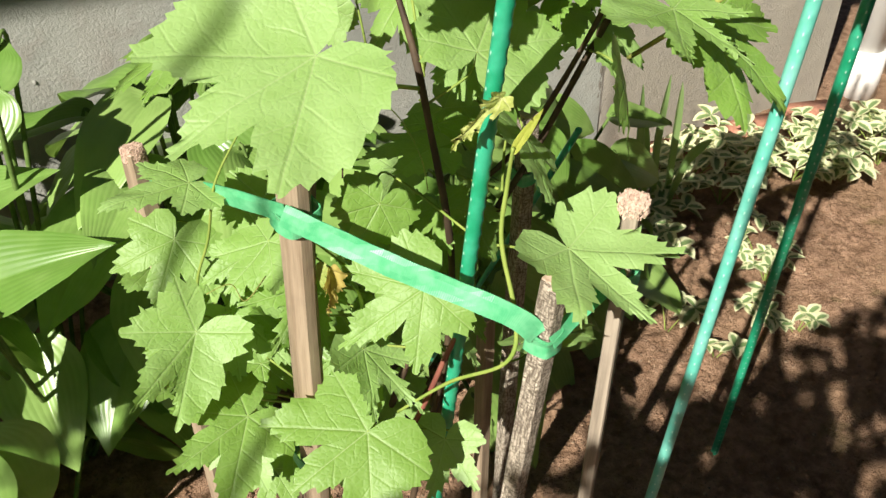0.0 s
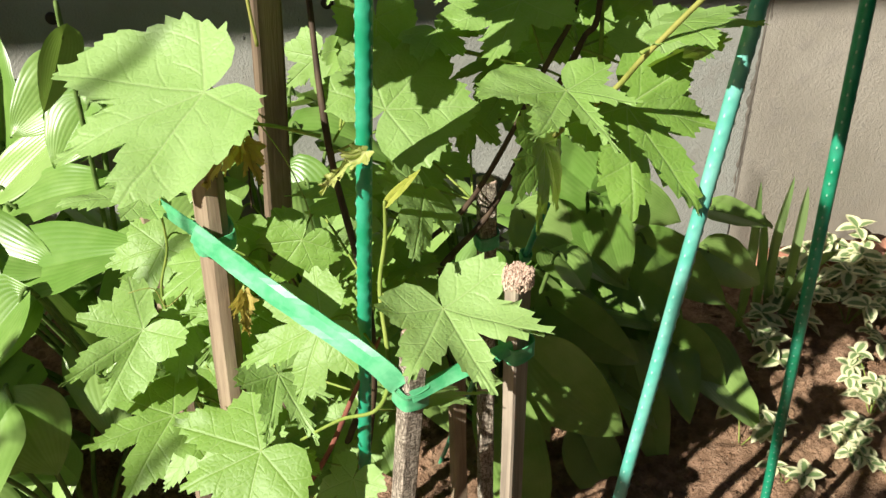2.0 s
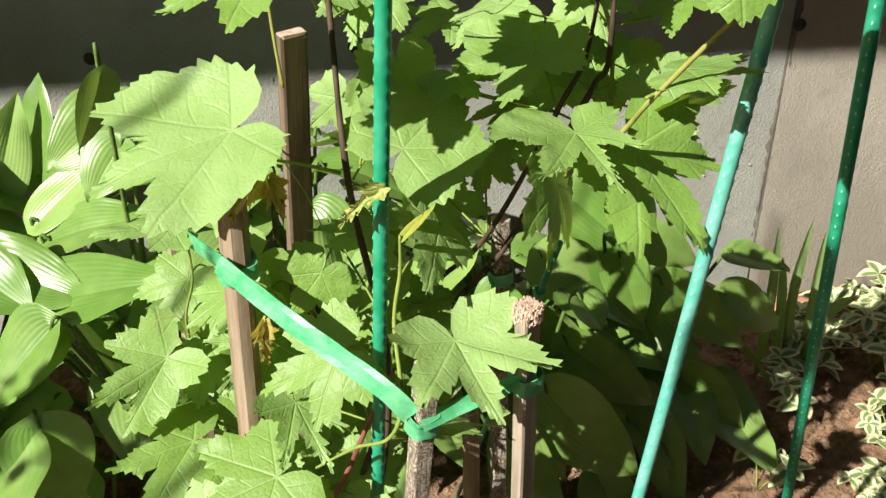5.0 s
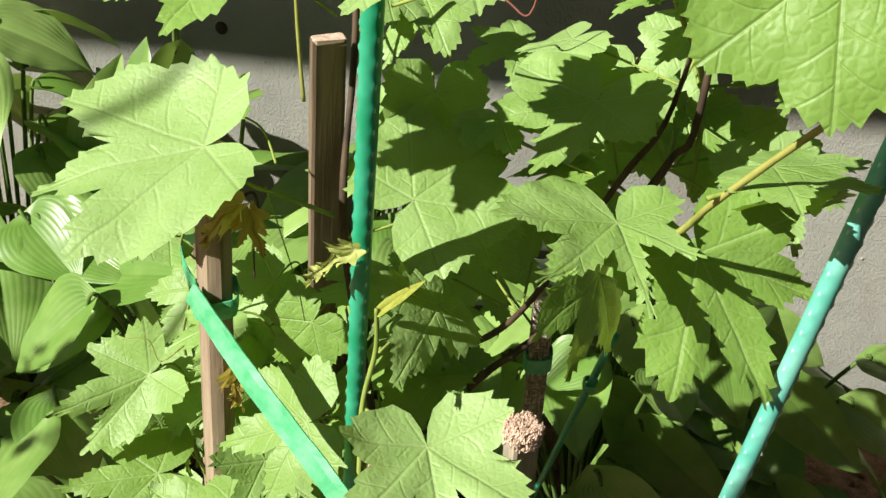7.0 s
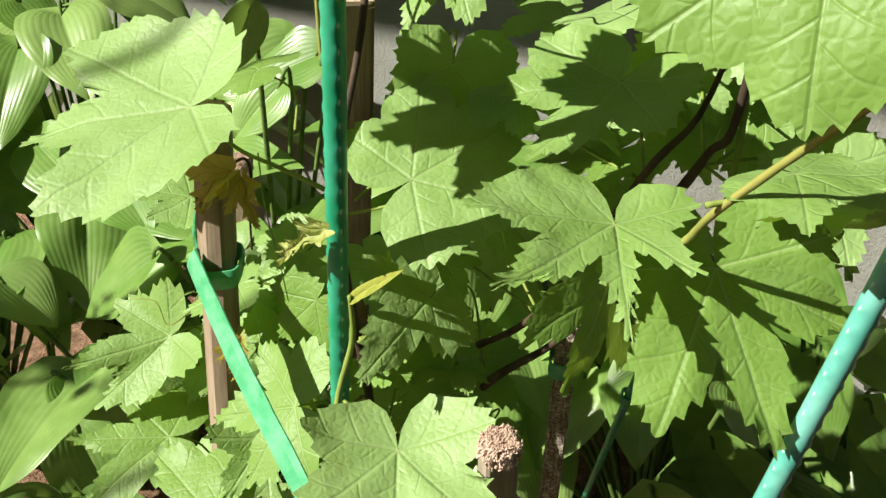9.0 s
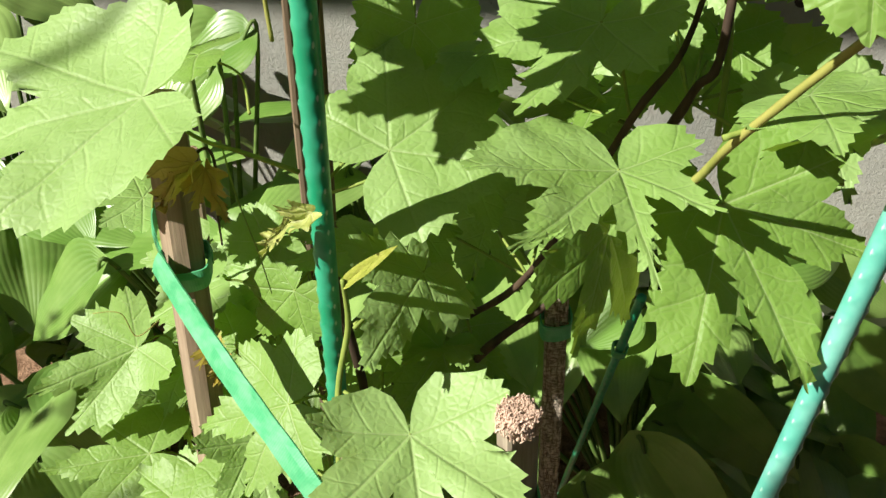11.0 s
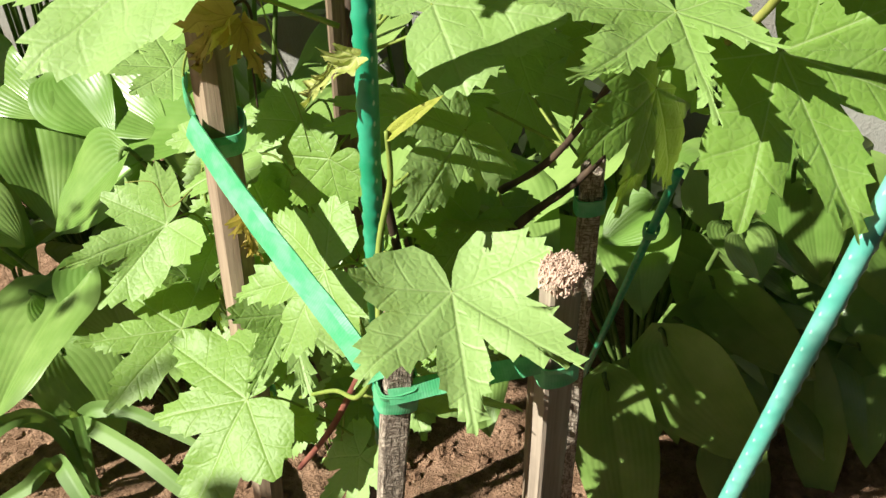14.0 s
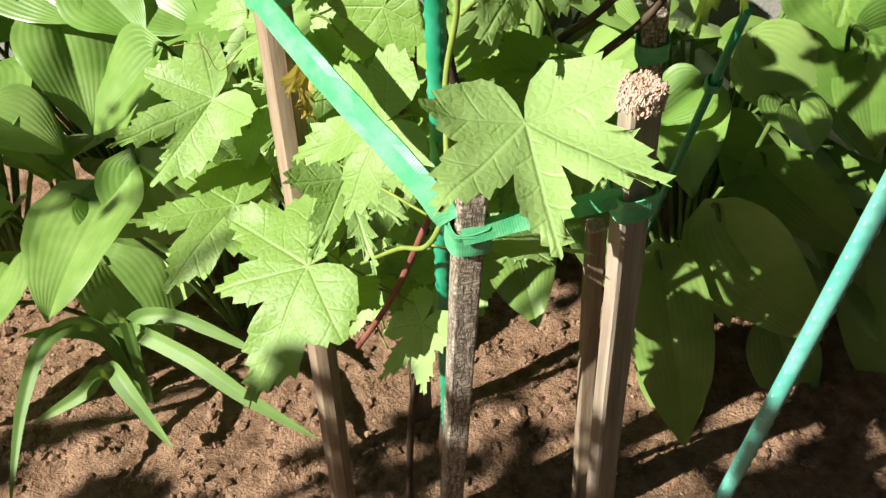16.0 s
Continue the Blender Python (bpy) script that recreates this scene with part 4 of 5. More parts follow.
CANES = [
    # dark canes of the old wood, up through the leaves
    ([(0.10, 0.93, -0.03), (0.13, 0.90, 0.35), (0.19, 0.86, 0.78), (0.165, 0.852, 1.06), (0.156, 0.93, 1.22), (0.15, 0.99, 1.55)], [0.006, 0.005, 0.004, 0.0035, 0.003, 0.002], M_BARK),
    ([(0.04, 0.93, -0.03), (0.08, 0.95, 0.35), (0.19, 0.96, 0.68), (0.275, 0.93, 0.85), (0.339, 0.95, 0.915), (0.39, 0.93, 1.04), (0.43, 0.92, 1.13), (0.447, 0.92, 1.2), (0.44, 0.95, 1.6)], [0.006, 0.005, 0.005, 0.0045, 0.004, 0.004, 0.0035, 0.003, 0.002], M_BARK),
    ([(0.26, 0.95, 0.88), (0.318, 0.93, 0.95), (0.391, 0.90, 1.117), (0.43, 0.93, 1.2), (0.46, 0.97, 1.5)], [0.0035, 0.0032, 0.003, 0.0025, 0.002], M_BARK),
    # red cane low among the leaves, with a green side shoot
    ([(0.05, 0.86, 0.52), (0.119, 0.82, 0.66), (0.167, 0.812, 0.777), (0.20, 0.80, 0.86)], [0.0035, 0.0035, 0.003, 0.002], M_RED),
    ([(0.10, 0.80, 0.72), (0.15, 0.77, 0.775), (0.192, 0.725, 0.828), (0.207, 0.735, 0.87), (0.204, 0.765, 0.946), (0.213, 0.775, 1.00), (0.215, 0.769, 1.045)], [0.0018, 0.002, 0.0022, 0.0024, 0.0024, 0.0022, 0.0016], M_SHOOT),
    # yellow cane towards the outside
    ([(0.395, 0.87, 1.05), (0.43, 0.80, 1.125), (0.445, 0.768, 1.168), (0.472, 0.74, 1.218), (0.52, 0.70, 1.30), (0.56, 0.66, 1.40)], [0.0026, 0.0026, 0.0026, 0.0024, 0.0022, 0.002], M_YSTEM),
    ([(0.44, 0.757, 1.178), (0.475, 0.775, 1.185), (0.50, 0.79, 1.190)], [0.0018, 0.0016, 0.0014], M_SHOOT),
    ([(0.452, 0.92, 1.10), (0.445, 0.93, 1.2), (0.40, 0.96, 1.30), (0.38, 0.97, 1.55)], [0.0025, 0.0025, 0.002, 0.0015], M_SHOOT),
    ([(0.095, 0.965, 1.13), (0.09, 0.97, 1.22), (0.085, 0.98, 1.5)], [0.002, 0.002, 0.0015], M_YSTEM),
    # thin shoot on the left stake
    ([(-0.06, 0.98, 0.70), (-0.069, 0.98, 0.81), (-0.045, 0.965, 0.89), (-0.03, 0.93, 0.975), (0.0, 0.92, 1.03)], [0.0018, 0.0018, 0.0016, 0.0014, 0.001], M_SHOOT),
    ([(-0.035, 0.94, 0.62), (-0.054, 0.93, 0.734), (-0.058, 0.925, 0.795)], [0.0028, 0.0026, 0.0022], M_SHOOT),
    # stalk of the large leaf on the tall stake
    ([(0.056, 0.826, 1.139), (0.085, 0.838, 1.105), (0.12, 0.842, 1.093), (0.158, 0.848, 1.078)], [0.0016, 0.0016, 0.0018, 0.0022], M_SHOOT),
    # loose tendrils
    ([(0.10, 0.845, 1.10), (0.125, 0.81, 1.075), (0.14, 0.80, 1.035), (0.145, 0.80, 1.0)], [0.0007, 0.0006, 0.0005, 0.0004], M_SHOOT),
    ([(-0.005, 0.865, 0.90), (-0.03, 0.86, 0.88), (-0.04, 0.86, 0.905), (-0.065, 0.855, 0.905)], [0.0007, 0.0006, 0.0005, 0.0004], M_YSTEM),
    ([(0.20, 0.95, 1.26), (0.27, 0.96, 1.245), (0.30, 0.95, 1.235), (0.31, 0.95, 1.30)], [0.0009, 0.0009, 0.001, 0.001], M_RED),
]
for i, (pts, radii, mat) in enumerate(CANES):
    tube("cane", pts, radii, mat, vine, "", 8, 0.12 if mat is M_BARK else 0.05, i)

ANCHORS = [Vector(p) for pts, radii, mat in CANES[:8] for p in pts[1:-1]]


def vine_leaf(i, at, turn_deg, size, curl, reach, turns, sinus, mat=None, name="leaf", label="", stalk=True, lift=(0, 0, 0, 0, 0), side=(0, 0), join=0.0):
    ob = part(name, grape_leaf_mesh(size, curl, reach, turns, sinus, seed=i, lift=lift, side=side, join=join), mat or M_GRAPE, vine, label)
    m = pose(*at, *turn_deg)
    place_part(ob, m)
    if stalk:
        p0 = Vector(at)
        end = min(ANCHORS, key=lambda q: (q - p0).length + (0.2 if q.z > p0.z + 0.02 else 0))
        out = m.to_3x3() @ Vector((0, -0.7, -0.7))
        reach_ = min(0.12, (end - p0).length)
        p1 = p0 + out * reach_ * 0.35
        p2 = p0 + (end - p0).normalized() * reach_ + Vector((0, 0.01, -0.01))
        inv = m.inverted()
        tube("stalk", [inv @ p0, inv @ p1, inv @ p2], [0.0011, 0.0013, 0.0015], M_SHOOT, ob, sides=6, world=False)
    return ob


for i, row in enumerate(LEAVES):
    vine_leaf(i, *row[:7], stalk=i != 1, lift=row[7] if len(row) > 7 else (0, 0, 0, 0, 0), join=row[8] if len(row) > 8 else 0.0)


# young and withered leaves
def young_blade(base, tip, width, seed, label):
    y = (Vector(tip) - Vector(base)).normalized()
    x = y.cross(Vector((0.1, -0.7, 0.7))).normalized()
    m = Matrix((x, y, x.cross(y))).transposed().to_4x4()
    m.translation = base
    ob = part("young_leaf", hosta_leaf_mesh((Vector(tip) - Vector(base)).length, width, 0.1, 0.9, seed), M_BUD, vine, label)
    return place_part(ob, m)


young_blade((0.217, 0.771, 1.043), (0.250, 0.779, 1.071), 0.010, 1, "narrow yellow-green unfolding leaf")
young_blade((0.216, 0.770, 1.040), (0.236, 0.776, 1.062), 0.008, 2, "narrow yellow-green unfolding leaf")


def folded_leaf(seed, base, tip, facing, wide, mat, name, label):
    """A small leaf with its halves folded up along the midrib, from its stalk to its tip."""
    y = Vector(tip) - Vector(base)
    size = y.length
    y.normalize()
    n = (Vector(facing) - y * y.dot(Vector(facing))).normalized()
    m = Matrix((y.cross(n), y, n)).transposed().to_4x4()
    m.translation = base
    bm = grape_leaf_mesh(size, 0.25, (1.0, 0.82 * wide, 0.78 * wide, 0.45 * wide, 0.45 * wide), (0, -24, 24, -30, 30), 0.75, seed=seed, fold=0.3, side=(1.3, 0.9))
    for v in bm.verts:
        v.co += Vector((noise.noise(v.co * 70), noise.noise(v.co * 75 + Vector((5, 0, 0))), 1.6 * noise.noise(v.co * 80))) * size * 0.07
    return place_part(part(name, bm, mat, vine, label), m)


folded_leaf(211, (0.201, 0.765, 1.099), (0.151, 0.762, 1.060), (0.1, -0.7, 0.7), 0.42, M_YOUNG, "young_leaf", "folded pale yellow young leaf")
vine_leaf(203, (0.483, 0.788, 1.192), (12, 2, -125), 0.075, 0.12, (1.0, 0.88, 0.88, 0.64, 0.64), T0, 0.6, M_GRAPE, stalk=False)
folded_leaf(204, (0.079, 0.838, 1.083), (0.034, 0.828, 1.036), (-0.1, -0.8, 0.5), 0.7, M_DRY, "withered_leaf", "withered yellow-brown leaf on a stake")
folded_leaf(205, (0.086, 0.840, 1.078), (0.099, 0.838, 1.026), (0.3, -0.9, 0.2), 0.65, M_DRY, "withered_leaf", "withered yellow-brown leaf on a stake")
tube("dry_stalk", [(0.062, 0.85, 1.055), (0.072, 0.838, 1.080), (0.088, 0.842, 1.094), (0.092, 0.845, 1.080), (0.084, 0.85, 1.045), (0.08, 0.853, 1.0)], [0.0011, 0.0013, 0.0013, 0.0012, 0.001, 0.0008], M_BARK, vine, "dark dried leaf stalk")
folded_leaf(206, (0.056, 0.852, 0.895), (0.052, 0.846, 0.828), (0.1, -0.9, 0.3), 0.5, M_DRY, "withered_leaf", "curled withered leaf hanging behind the tape")
vine_leaf(207, (0.046, 0.865, 0.89), (-60, 30, 160), 0.03, 0.3, (1.1, 0.6, 0.6, 0.4, 0.4), T0, 0.6, M_YOUNG, "young_leaf", "small yellow leaf beside a stake", False)


# ---- hostas ----
def hosta(label, crown, leaves):
    e = thing("hosta", label, "hosta", "hosta clumps", at=crown)
    for i, (base, turn_deg, length, width, droop, seed) in enumerate(leaves):
        ob = part("leaf", hosta_leaf_mesh(length, width, droop, 0.5, seed + i), M_HOSTA, e)
        m = pose(*base, *turn_deg)
        place_part(ob, m)
        inv = m.inverted()
        c, b = Vector(crown), Vector(base)
        mid = c.lerp(b, 0.5) + Vector((0, 0, 0.03))
        tube("stalk", [inv @ (c + Vector((0, 0, -0.02))), inv @ mid, inv @ (b + m.to_3x3() @ Vector((0, -0.01, -0.012))), Vector((0, 0.012, 0.0))], [0.006, 0.005, 0.004, 0.0025], M_HSTALK, ob, world=False)
    return e


def hosta_more(crown, count, seed, spread, height, low=0.1):
    """A dome of overlapping leaves round a crown, the lower ones lying further out."""
    r = random.Random(seed)
    rows = []
    for k in range(count):
        a = 360 * k * 0.382 + r.uniform(-20, 20)
        f = math.sqrt((k + 0.5) / count)
        d = spread * f * r.uniform(0.8, 1.1)
        z = low + (height - low) * (1 - 0.75 * f * f) * r.uniform(0.88, 1.08)
        base = (crown[0] - d * math.sin(radians(a)), crown[1] + d * math.cos(radians(a)), crown[2] + z)
        rows.append((base, (r.uniform(-25, 12) - 18 * f, r.uniform(-15, 15), a), r.uniform(0.19, 0.27), r.uniform(0.14, 0.19), r.uniform(0.2, 0.4), seed * 50))
    return rows


LEFT = [
    ((-0.439, 1.360, 0.612), (24, 27, -99), 0.314, 0.160, 0.10, 0),
    ((-0.454, 1.500, 0.662), (21, 20, -95), 0.259, 0.135, 0.06, 0),
    ((-0.487, 1.550, 0.670), (40, 19, -49), 0.210, 0.120, 0.05, 0),
    ((-0.301, 1.620, 0.873), (-28, -37, 147), 0.175, 0.150, 0.15, 0),
    ((-0.504, 1.660, 0.702), (73, 0, -20), 0.224, 0.125, 0.05, 0),
    ((-0.586, 1.640, 0.691), (84, 23, 12), 0.219, 0.110, 0.05, 0),
    ((-0.565, 1.400, 0.678), (-13, 27, -131), 0.182, 0.150, 0.10, 0),
    ((-0.358, 1.240, 0.648), (-39, -20, 130), 0.185, 0.140, 0.12, 0),
    ((-0.383, 1.320, 0.591), (-30, -15, 129), 0.204, 0.150, 0.16, 0),
    ((-0.535, 1.400, 0.675), (-9, 36, -117), 0.230, 0.150, 0.10, 0),
    ((-0.786, 1.450, 0.669), (-14, 35, -122), 0.231, 0.140, 0.10, 0),
    ((-0.268, 1.500, 0.854), (-45, -20, 150), 0.124, 0.120, 0.10, 0),
    ((-0.238, 1.380, 1.023), (-99, -22, -134), 0.136, 0.070, 0.10, 0),
    ((-0.246, 1.600, 0.878), (-23, -27, 128), 0.149, 0.130, 0.15, 0),
]
CORNER = [
    ((-0.921, 1.508, 0.682), (-32, 14, -98), 0.118, 0.120, 0.22, 0),
    ((-0.921, 1.606, 0.883), (-36, 21, -105), 0.127, 0.117, 0.21, 0),
]
LOWER = [
    ((-0.448, 1.136, 0.463), (3, 9, -175), 0.241, 0.198, 0.21, 0),
    ((-0.387, 1.144, 0.528), (-62, 10, -163), 0.159, 0.156, 0.30, 0),
    ((-0.477, 1.109, 0.464), (-30, 9, -94), 0.101, 0.114, 0.22, 0),
    ((-0.676, 1.206, 0.537), (-29, 7, -93), 0.126, 0.133, 0.10, 0),
]
RIGHT = [
    ((0.521, 1.509, 0.57), (-58, 45, -167), 0.136, 0.115, 0.29, 0),
    ((0.532, 1.453, 0.513), (-20, -17, -143), 0.086, 0.131, 0.22, 0),
    ((0.712, 1.608, 0.544), (-47, 53, -145), 0.161, 0.100, 0.30, 0),
    ((0.742, 1.54, 0.464), (-51, 44, -149), 0.268, 0.120, 0.31, 0),
    ((0.926, 1.64, 0.359), (-45, 46, -133), 0.206, 0.117, 0.32, 0),
    ((0.95, 1.7, 0.428), (4, 7, -125), 0.138, 0.129, 0.19, 0),
    ((0.641, 1.504, 0.564), (-66, 18, 179), 0.170, 0.104, 0.30, 0),
    ((0.787, 1.494, 0.26), (-56, 43, -161), 0.225, 0.130, 0.29, 0),
    ((0.626, 1.558, 0.476), (-37, 15, -135), 0.149, 0.120, 0.22, 0),
    ((0.598, 1.389, 0.089), (-61, 19, -167), 0.238, 0.131, 0.30, 0),
    ((0.725, 1.48, 0.219), (-63, 16, 175), 0.326, 0.114, 0.29, 0),
    ((0.629, 1.517, 0.591), (8, 57, -56), 0.158, 0.092, 0.39, 0),
]
NEARER = [
    ((0.514, 1.392, 0.436), (-54, 46, -155), 0.257, 0.118, 0.35, 0),
    ((0.447, 1.226, 0.461), (-62, 41, -173), 0.263, 0.155, 0.35, 0),
    ((0.444, 1.306, 0.368), (-66, 19, 177), 0.195, 0.073, 0.32, 0),
    ((0.478, 1.499, 0.572), (-49, 51, -149), 0.185, 0.139, 0.30, 0),
    ((0.555, 1.505, 0.481), (-24, -17, -146), 0.087, 0.128, 0.21, 0),
    ((0.38, 1.171, 0.413), (-59, 10, -166), 0.334, 0.129, 0.31, 0),
    ((0.44, 1.464, 0.448), (-39, 55, -128), 0.160, 0.086, 0.35, 0),
    ((0.473, 1.362, 0.374), (-14, 56, -90), 0.224, 0.104, 0.27, 0),
    ((0.541, 1.403, 0.531), (-29, -10, -128), 0.076, 0.130, 0.21, 0),
    ((0.534, 1.600, 0.541), (-37, 32, -157), 0.155, 0.155, 0.12, 0),
    ((0.543, 1.660, 0.403), (-33, 23, -157), 0.127, 0.150, 0.15, 0),
    ((0.552, 1.620, 0.642), (-40, 34, -147), 0.185, 0.160, 0.12, 0),
    ((0.417, 1.450, 0.526), (-26, -21, 134), 0.100, 0.110, 0.12, 0),
    ((0.416, 1.300, 0.107), (-64, 12, -171), 0.206, 0.130, 0.12, 0),
    ((0.414, 1.360, 0.266), (-66, 14, -170), 0.174, 0.130, 0.12, 0),
    ((0.489, 1.450, 0.299), (-61, 31, -159), 0.308, 0.170, 0.12, 0),
]
hosta("tall pale green ribbed hosta against the concrete wall", (-0.36, 1.60, -0.05), LEFT + hosta_more((-0.36, 1.66, -0.05), 14, 1, 0.28, 0.5, 0.2))
hosta("tall ribbed hosta in the corner of the bed", (-0.86, 1.66, -0.05), CORNER + hosta_more((-0.90, 1.70, -0.05), 46, 7, 0.42, 0.98, 0.40))
hosta("ribbed hosta crowded behind the grapevine", (-0.02, 1.70, -0.05), hosta_more((-0.02, 1.70, -0.05), 40, 8, 0.34, 0.80, 0.2))
hosta("ribbed hosta between the larger clumps", (-1.0, 1.38, -0.04), hosta_more((-1.0, 1.38, -0.04), 24, 17, 0.26, 0.72, 0.35))
hosta("large ribbed hosta spreading over dark soil", (-0.72, 1.28, -0.04), hosta_more((-0.72, 1.28, -0.04), 12, 9, 0.22, 0.38, 0.15))
hosta("hosta with broad drooping ribbed leaves over soil", (-0.42, 1.30, -0.04), LOWER + hosta_more((-0.40, 1.40, -0.04), 4, 4, 0.12, 0.3, 0.12))
hosta("shaded ribbed green hosta at the foot of the wall", (0.74, 1.74, -0.06), RIGHT + hosta_more((0.72, 1.74, -0.06), 22, 2, 0.26, 0.42, 0.15))
hosta("shaded dark green hosta behind the stakes", (0.44, 1.55, -0.05), NEARER + [row for row in hosta_more((0.38, 1.6, -0.05), 30, 3, 0.26, 0.58, 0.15) if row[0][1] > 1.46])


# ---- strap-leaved plants ----
iris = thing("iris", "upright pale green strap leaves beside the wall", "iris", at=(1.2, 1.85, -0.06))
for k, pts in enumerate((
    [(1.150, 1.85, -0.05), (1.149, 1.85, 0.167), (1.136, 1.85, 0.402)],
    [(1.225, 1.85, -0.05), (1.205, 1.85, 0.198), (1.219, 1.85, 0.410)],
    [(1.265, 1.85, -0.05), (1.262, 1.85, 0.228), (1.259, 1.85, 0.379)],
    [(1.20, 1.87, -0.05), (1.19, 1.87, 0.15), (1.17, 1.87, 0.30)],
    [(1.24, 1.83, -0.05), (1.28, 1.81, 0.15), (1.34, 1.79, 0.22)],
)):
    strap_leaf(iris, pts, 0.034, k, mat=M_IRIS_PALE)

daylily = thing("daylily", "daylily with long arching green strap leaves on soil", "daylily", at=(-0.52, 1.08, -0.03))
for k, (pts, w) in enumerate((
    ([(-0.52, 1.09, -0.03), (-0.535, 1.12, 0.13), (-0.389, 1.079, 0.15), (-0.263, 1.04, 0.11), (-0.142, 1.023, 0.05)], 0.032),
    ([(-0.53, 1.09, -0.03), (-0.56, 1.10, 0.16), (-0.605, 1.031, 0.20), (-0.607, 0.924, 0.15), (-0.573, 0.791, 0.08)], 0.026),
    ([(-0.52, 1.08, -0.03), (-0.53, 1.06, 0.10), (-0.48, 1.02, 0.10), (-0.391, 0.968, 0.03)], 0.034),
    ([(-0.53, 1.10, -0.03), (-0.519, 1.13, 0.14), (-0.42, 1.14, 0.17), (-0.25, 1.12, 0.12)], 0.030),
    ([(-0.53, 1.08, -0.03), (-0.55, 1.06, 0.09), (-0.56, 1.0, 0.10), (-0.66, 0.96, 0.04)], 0.028),
    ([(-0.51, 1.08, -0.03), (-0.50, 1.10, 0.17), (-0.49, 1.09, 0.21), (-0.47, 1.06, 0.24)], 0.022),
    ([(-0.52, 1.10, -0.03), (-0.60, 1.13, 0.10), (-0.75, 1.10, 0.10)], 0.03),
)):
    strap_leaf(daylily, pts, w, k, mat=M_IRIS)


# ---- variegated ground cover ----
def small_leaf(size):
    bm = bmesh.new()
    uv = bm.loops.layers.uv.new("leaf")
    rows, coords = [], {}
    for i in range(8):
        t = i / 7
        w = max(0.01, math.sin(math.pi * t ** 0.8) ** 0.8) * 0.33
        row = []
        for k in range(5):
            s = k / 2 - 1
            q = bm.verts.new((s * w * size, t * size, size * (0.12 * abs(s) * w * 3 - 0.25 * t * t)))
            coords[q] = (t, max(abs(s) * 0.85, 2.2 * (t - 0.62)))
            row.append(q)
        rows.append(row)
    for a, b in zip(rows, rows[1:]):
        for k in range(4):
            bm.faces.new((a[k], a[k + 1], b[k + 1], b[k]))
    for f in bm.faces:
        for lp in f.loops:
            lp[uv].uv = coords[lp.vert]
    me = bpy.data.meshes.new("leaf")
    bm.to_mesh(me)
    bm.free()
    me.materials.append(M_VARIEG)
    me.polygons.foreach_set("use_smooth", [True] * len(me.polygons))
    return me


SMALL = [small_leaf(s) for s in (0.042, 0.052, 0.062)]


def sprig(at, shoots, seed, height=0.08, spread=0.1):
    r = random.Random(seed)
    at = (at[0], at[1], ground_height(at[0], at[1]))
    e = thing("ground_cover_plant", "low plant with cream-edged green variegated leaves", "plant", "variegated ground cover", at=at)
    for s in range(shoots):
        a = r.uniform(0, 2 * math.pi)
        d = spread * math.sqrt(r.random())
        top = Vector((d * math.cos(a), d * math.sin(a), height * r.uniform(0.6, 1.25)))
        tube("stem", [(0, 0, -0.01), top * 0.5 + Vector((0, 0, 0.008)), top], [0.0016, 0.0014, 0.001], M_SHOOT, e, sides=5, world=False)
        for tier, (n, zf) in enumerate(((4, 1.0), (2, 0.8))):
            b = r.uniform(0, 360)
            for k in range(n):
                ob = new("leaf", r.choice(SMALL))
                ob.parent = e
                ob.matrix_basis = Matrix.Translation(top * (1 - 0.18 * tier)) @ Matrix.Scale(0.72 if height < 0.06 else 1.0, 4) @ pose(0, 0, 0, r.uniform(-15, 30), r.uniform(-15, 15), b + 360 / n * k + r.uniform(-20, 20))
    return e


for k, (x, y, n, h) in enumerate((
    (1.45, 1.98, 6, 0.11), (1.62, 1.97, 7, 0.12), (1.80, 1.89, 7, 0.11), (1.84, 1.78, 5, 0.10), (1.30, 1.84, 3, 0.10), (1.37, 1.90, 4, 0.11),
    (1.44, 1.82, 3, 0.09), (1.36, 1.55, 3, 0.05), (1.24, 1.40, 4, 0.05), (1.27, 1.29, 2, 0.04), (1.03, 1.29, 1, 0.05), (0.985, 1.42, 1, 0.11), (1.12, 1.66, 1, 0.09),
    (1.08, 1.46, 1, 0.05), (1.58, 1.88, 4, 0.10), (1.70, 1.82, 4, 0.09), (1.95, 1.92, 6, 0.11), (1.32, 1.47, 3, 0.05), (1.47, 1.68, 2, 0.05), (2.02, 1.80, 5, 0.11), (1.20, 1.74, 2, 0.09))):
    sprig((x, y), round(n * 1.7), 40 + k, h, 0.055 + 0.012 * n)

# ---- downpipe and white panel past the wall's end ----
pipe = thing("downpipe", "white plastic downpipe with a moulded shoe", "downpipe", at=(2.32, 2.22, -0.08))
bm = bmesh.new()
bmesh.ops.create_cone(bm, cap_ends=True, segments=32, radius1=0.055, radius2=0.055, depth=1.6)
bmesh.ops.translate(bm, verts=bm.verts, vec=(0, 0, 0.95))
part("tube", bm, M_WHITE, pipe)
bm = bmesh.new()
bmesh.ops.create_cone(bm, cap_ends=True, segments=32, radius1=0.075, radius2=0.066, depth=0.2)
bmesh.ops.translate(bm, verts=bm.verts, vec=(0, 0, 0.1))
bmesh.ops.bevel(bm, geom=[e for e in bm.edges if abs(e.verts[0].co.z - e.verts[1].co.z) < 1e-5], offset=0.012, segments=3, affect="EDGES")
part("shoe", bm, M_WHITE, pipe)
siding = thing("siding_wall", "white fluted siding of the house beyond the wall", "siding", kind="structure", at=(2.75, 2.3, -0.1))
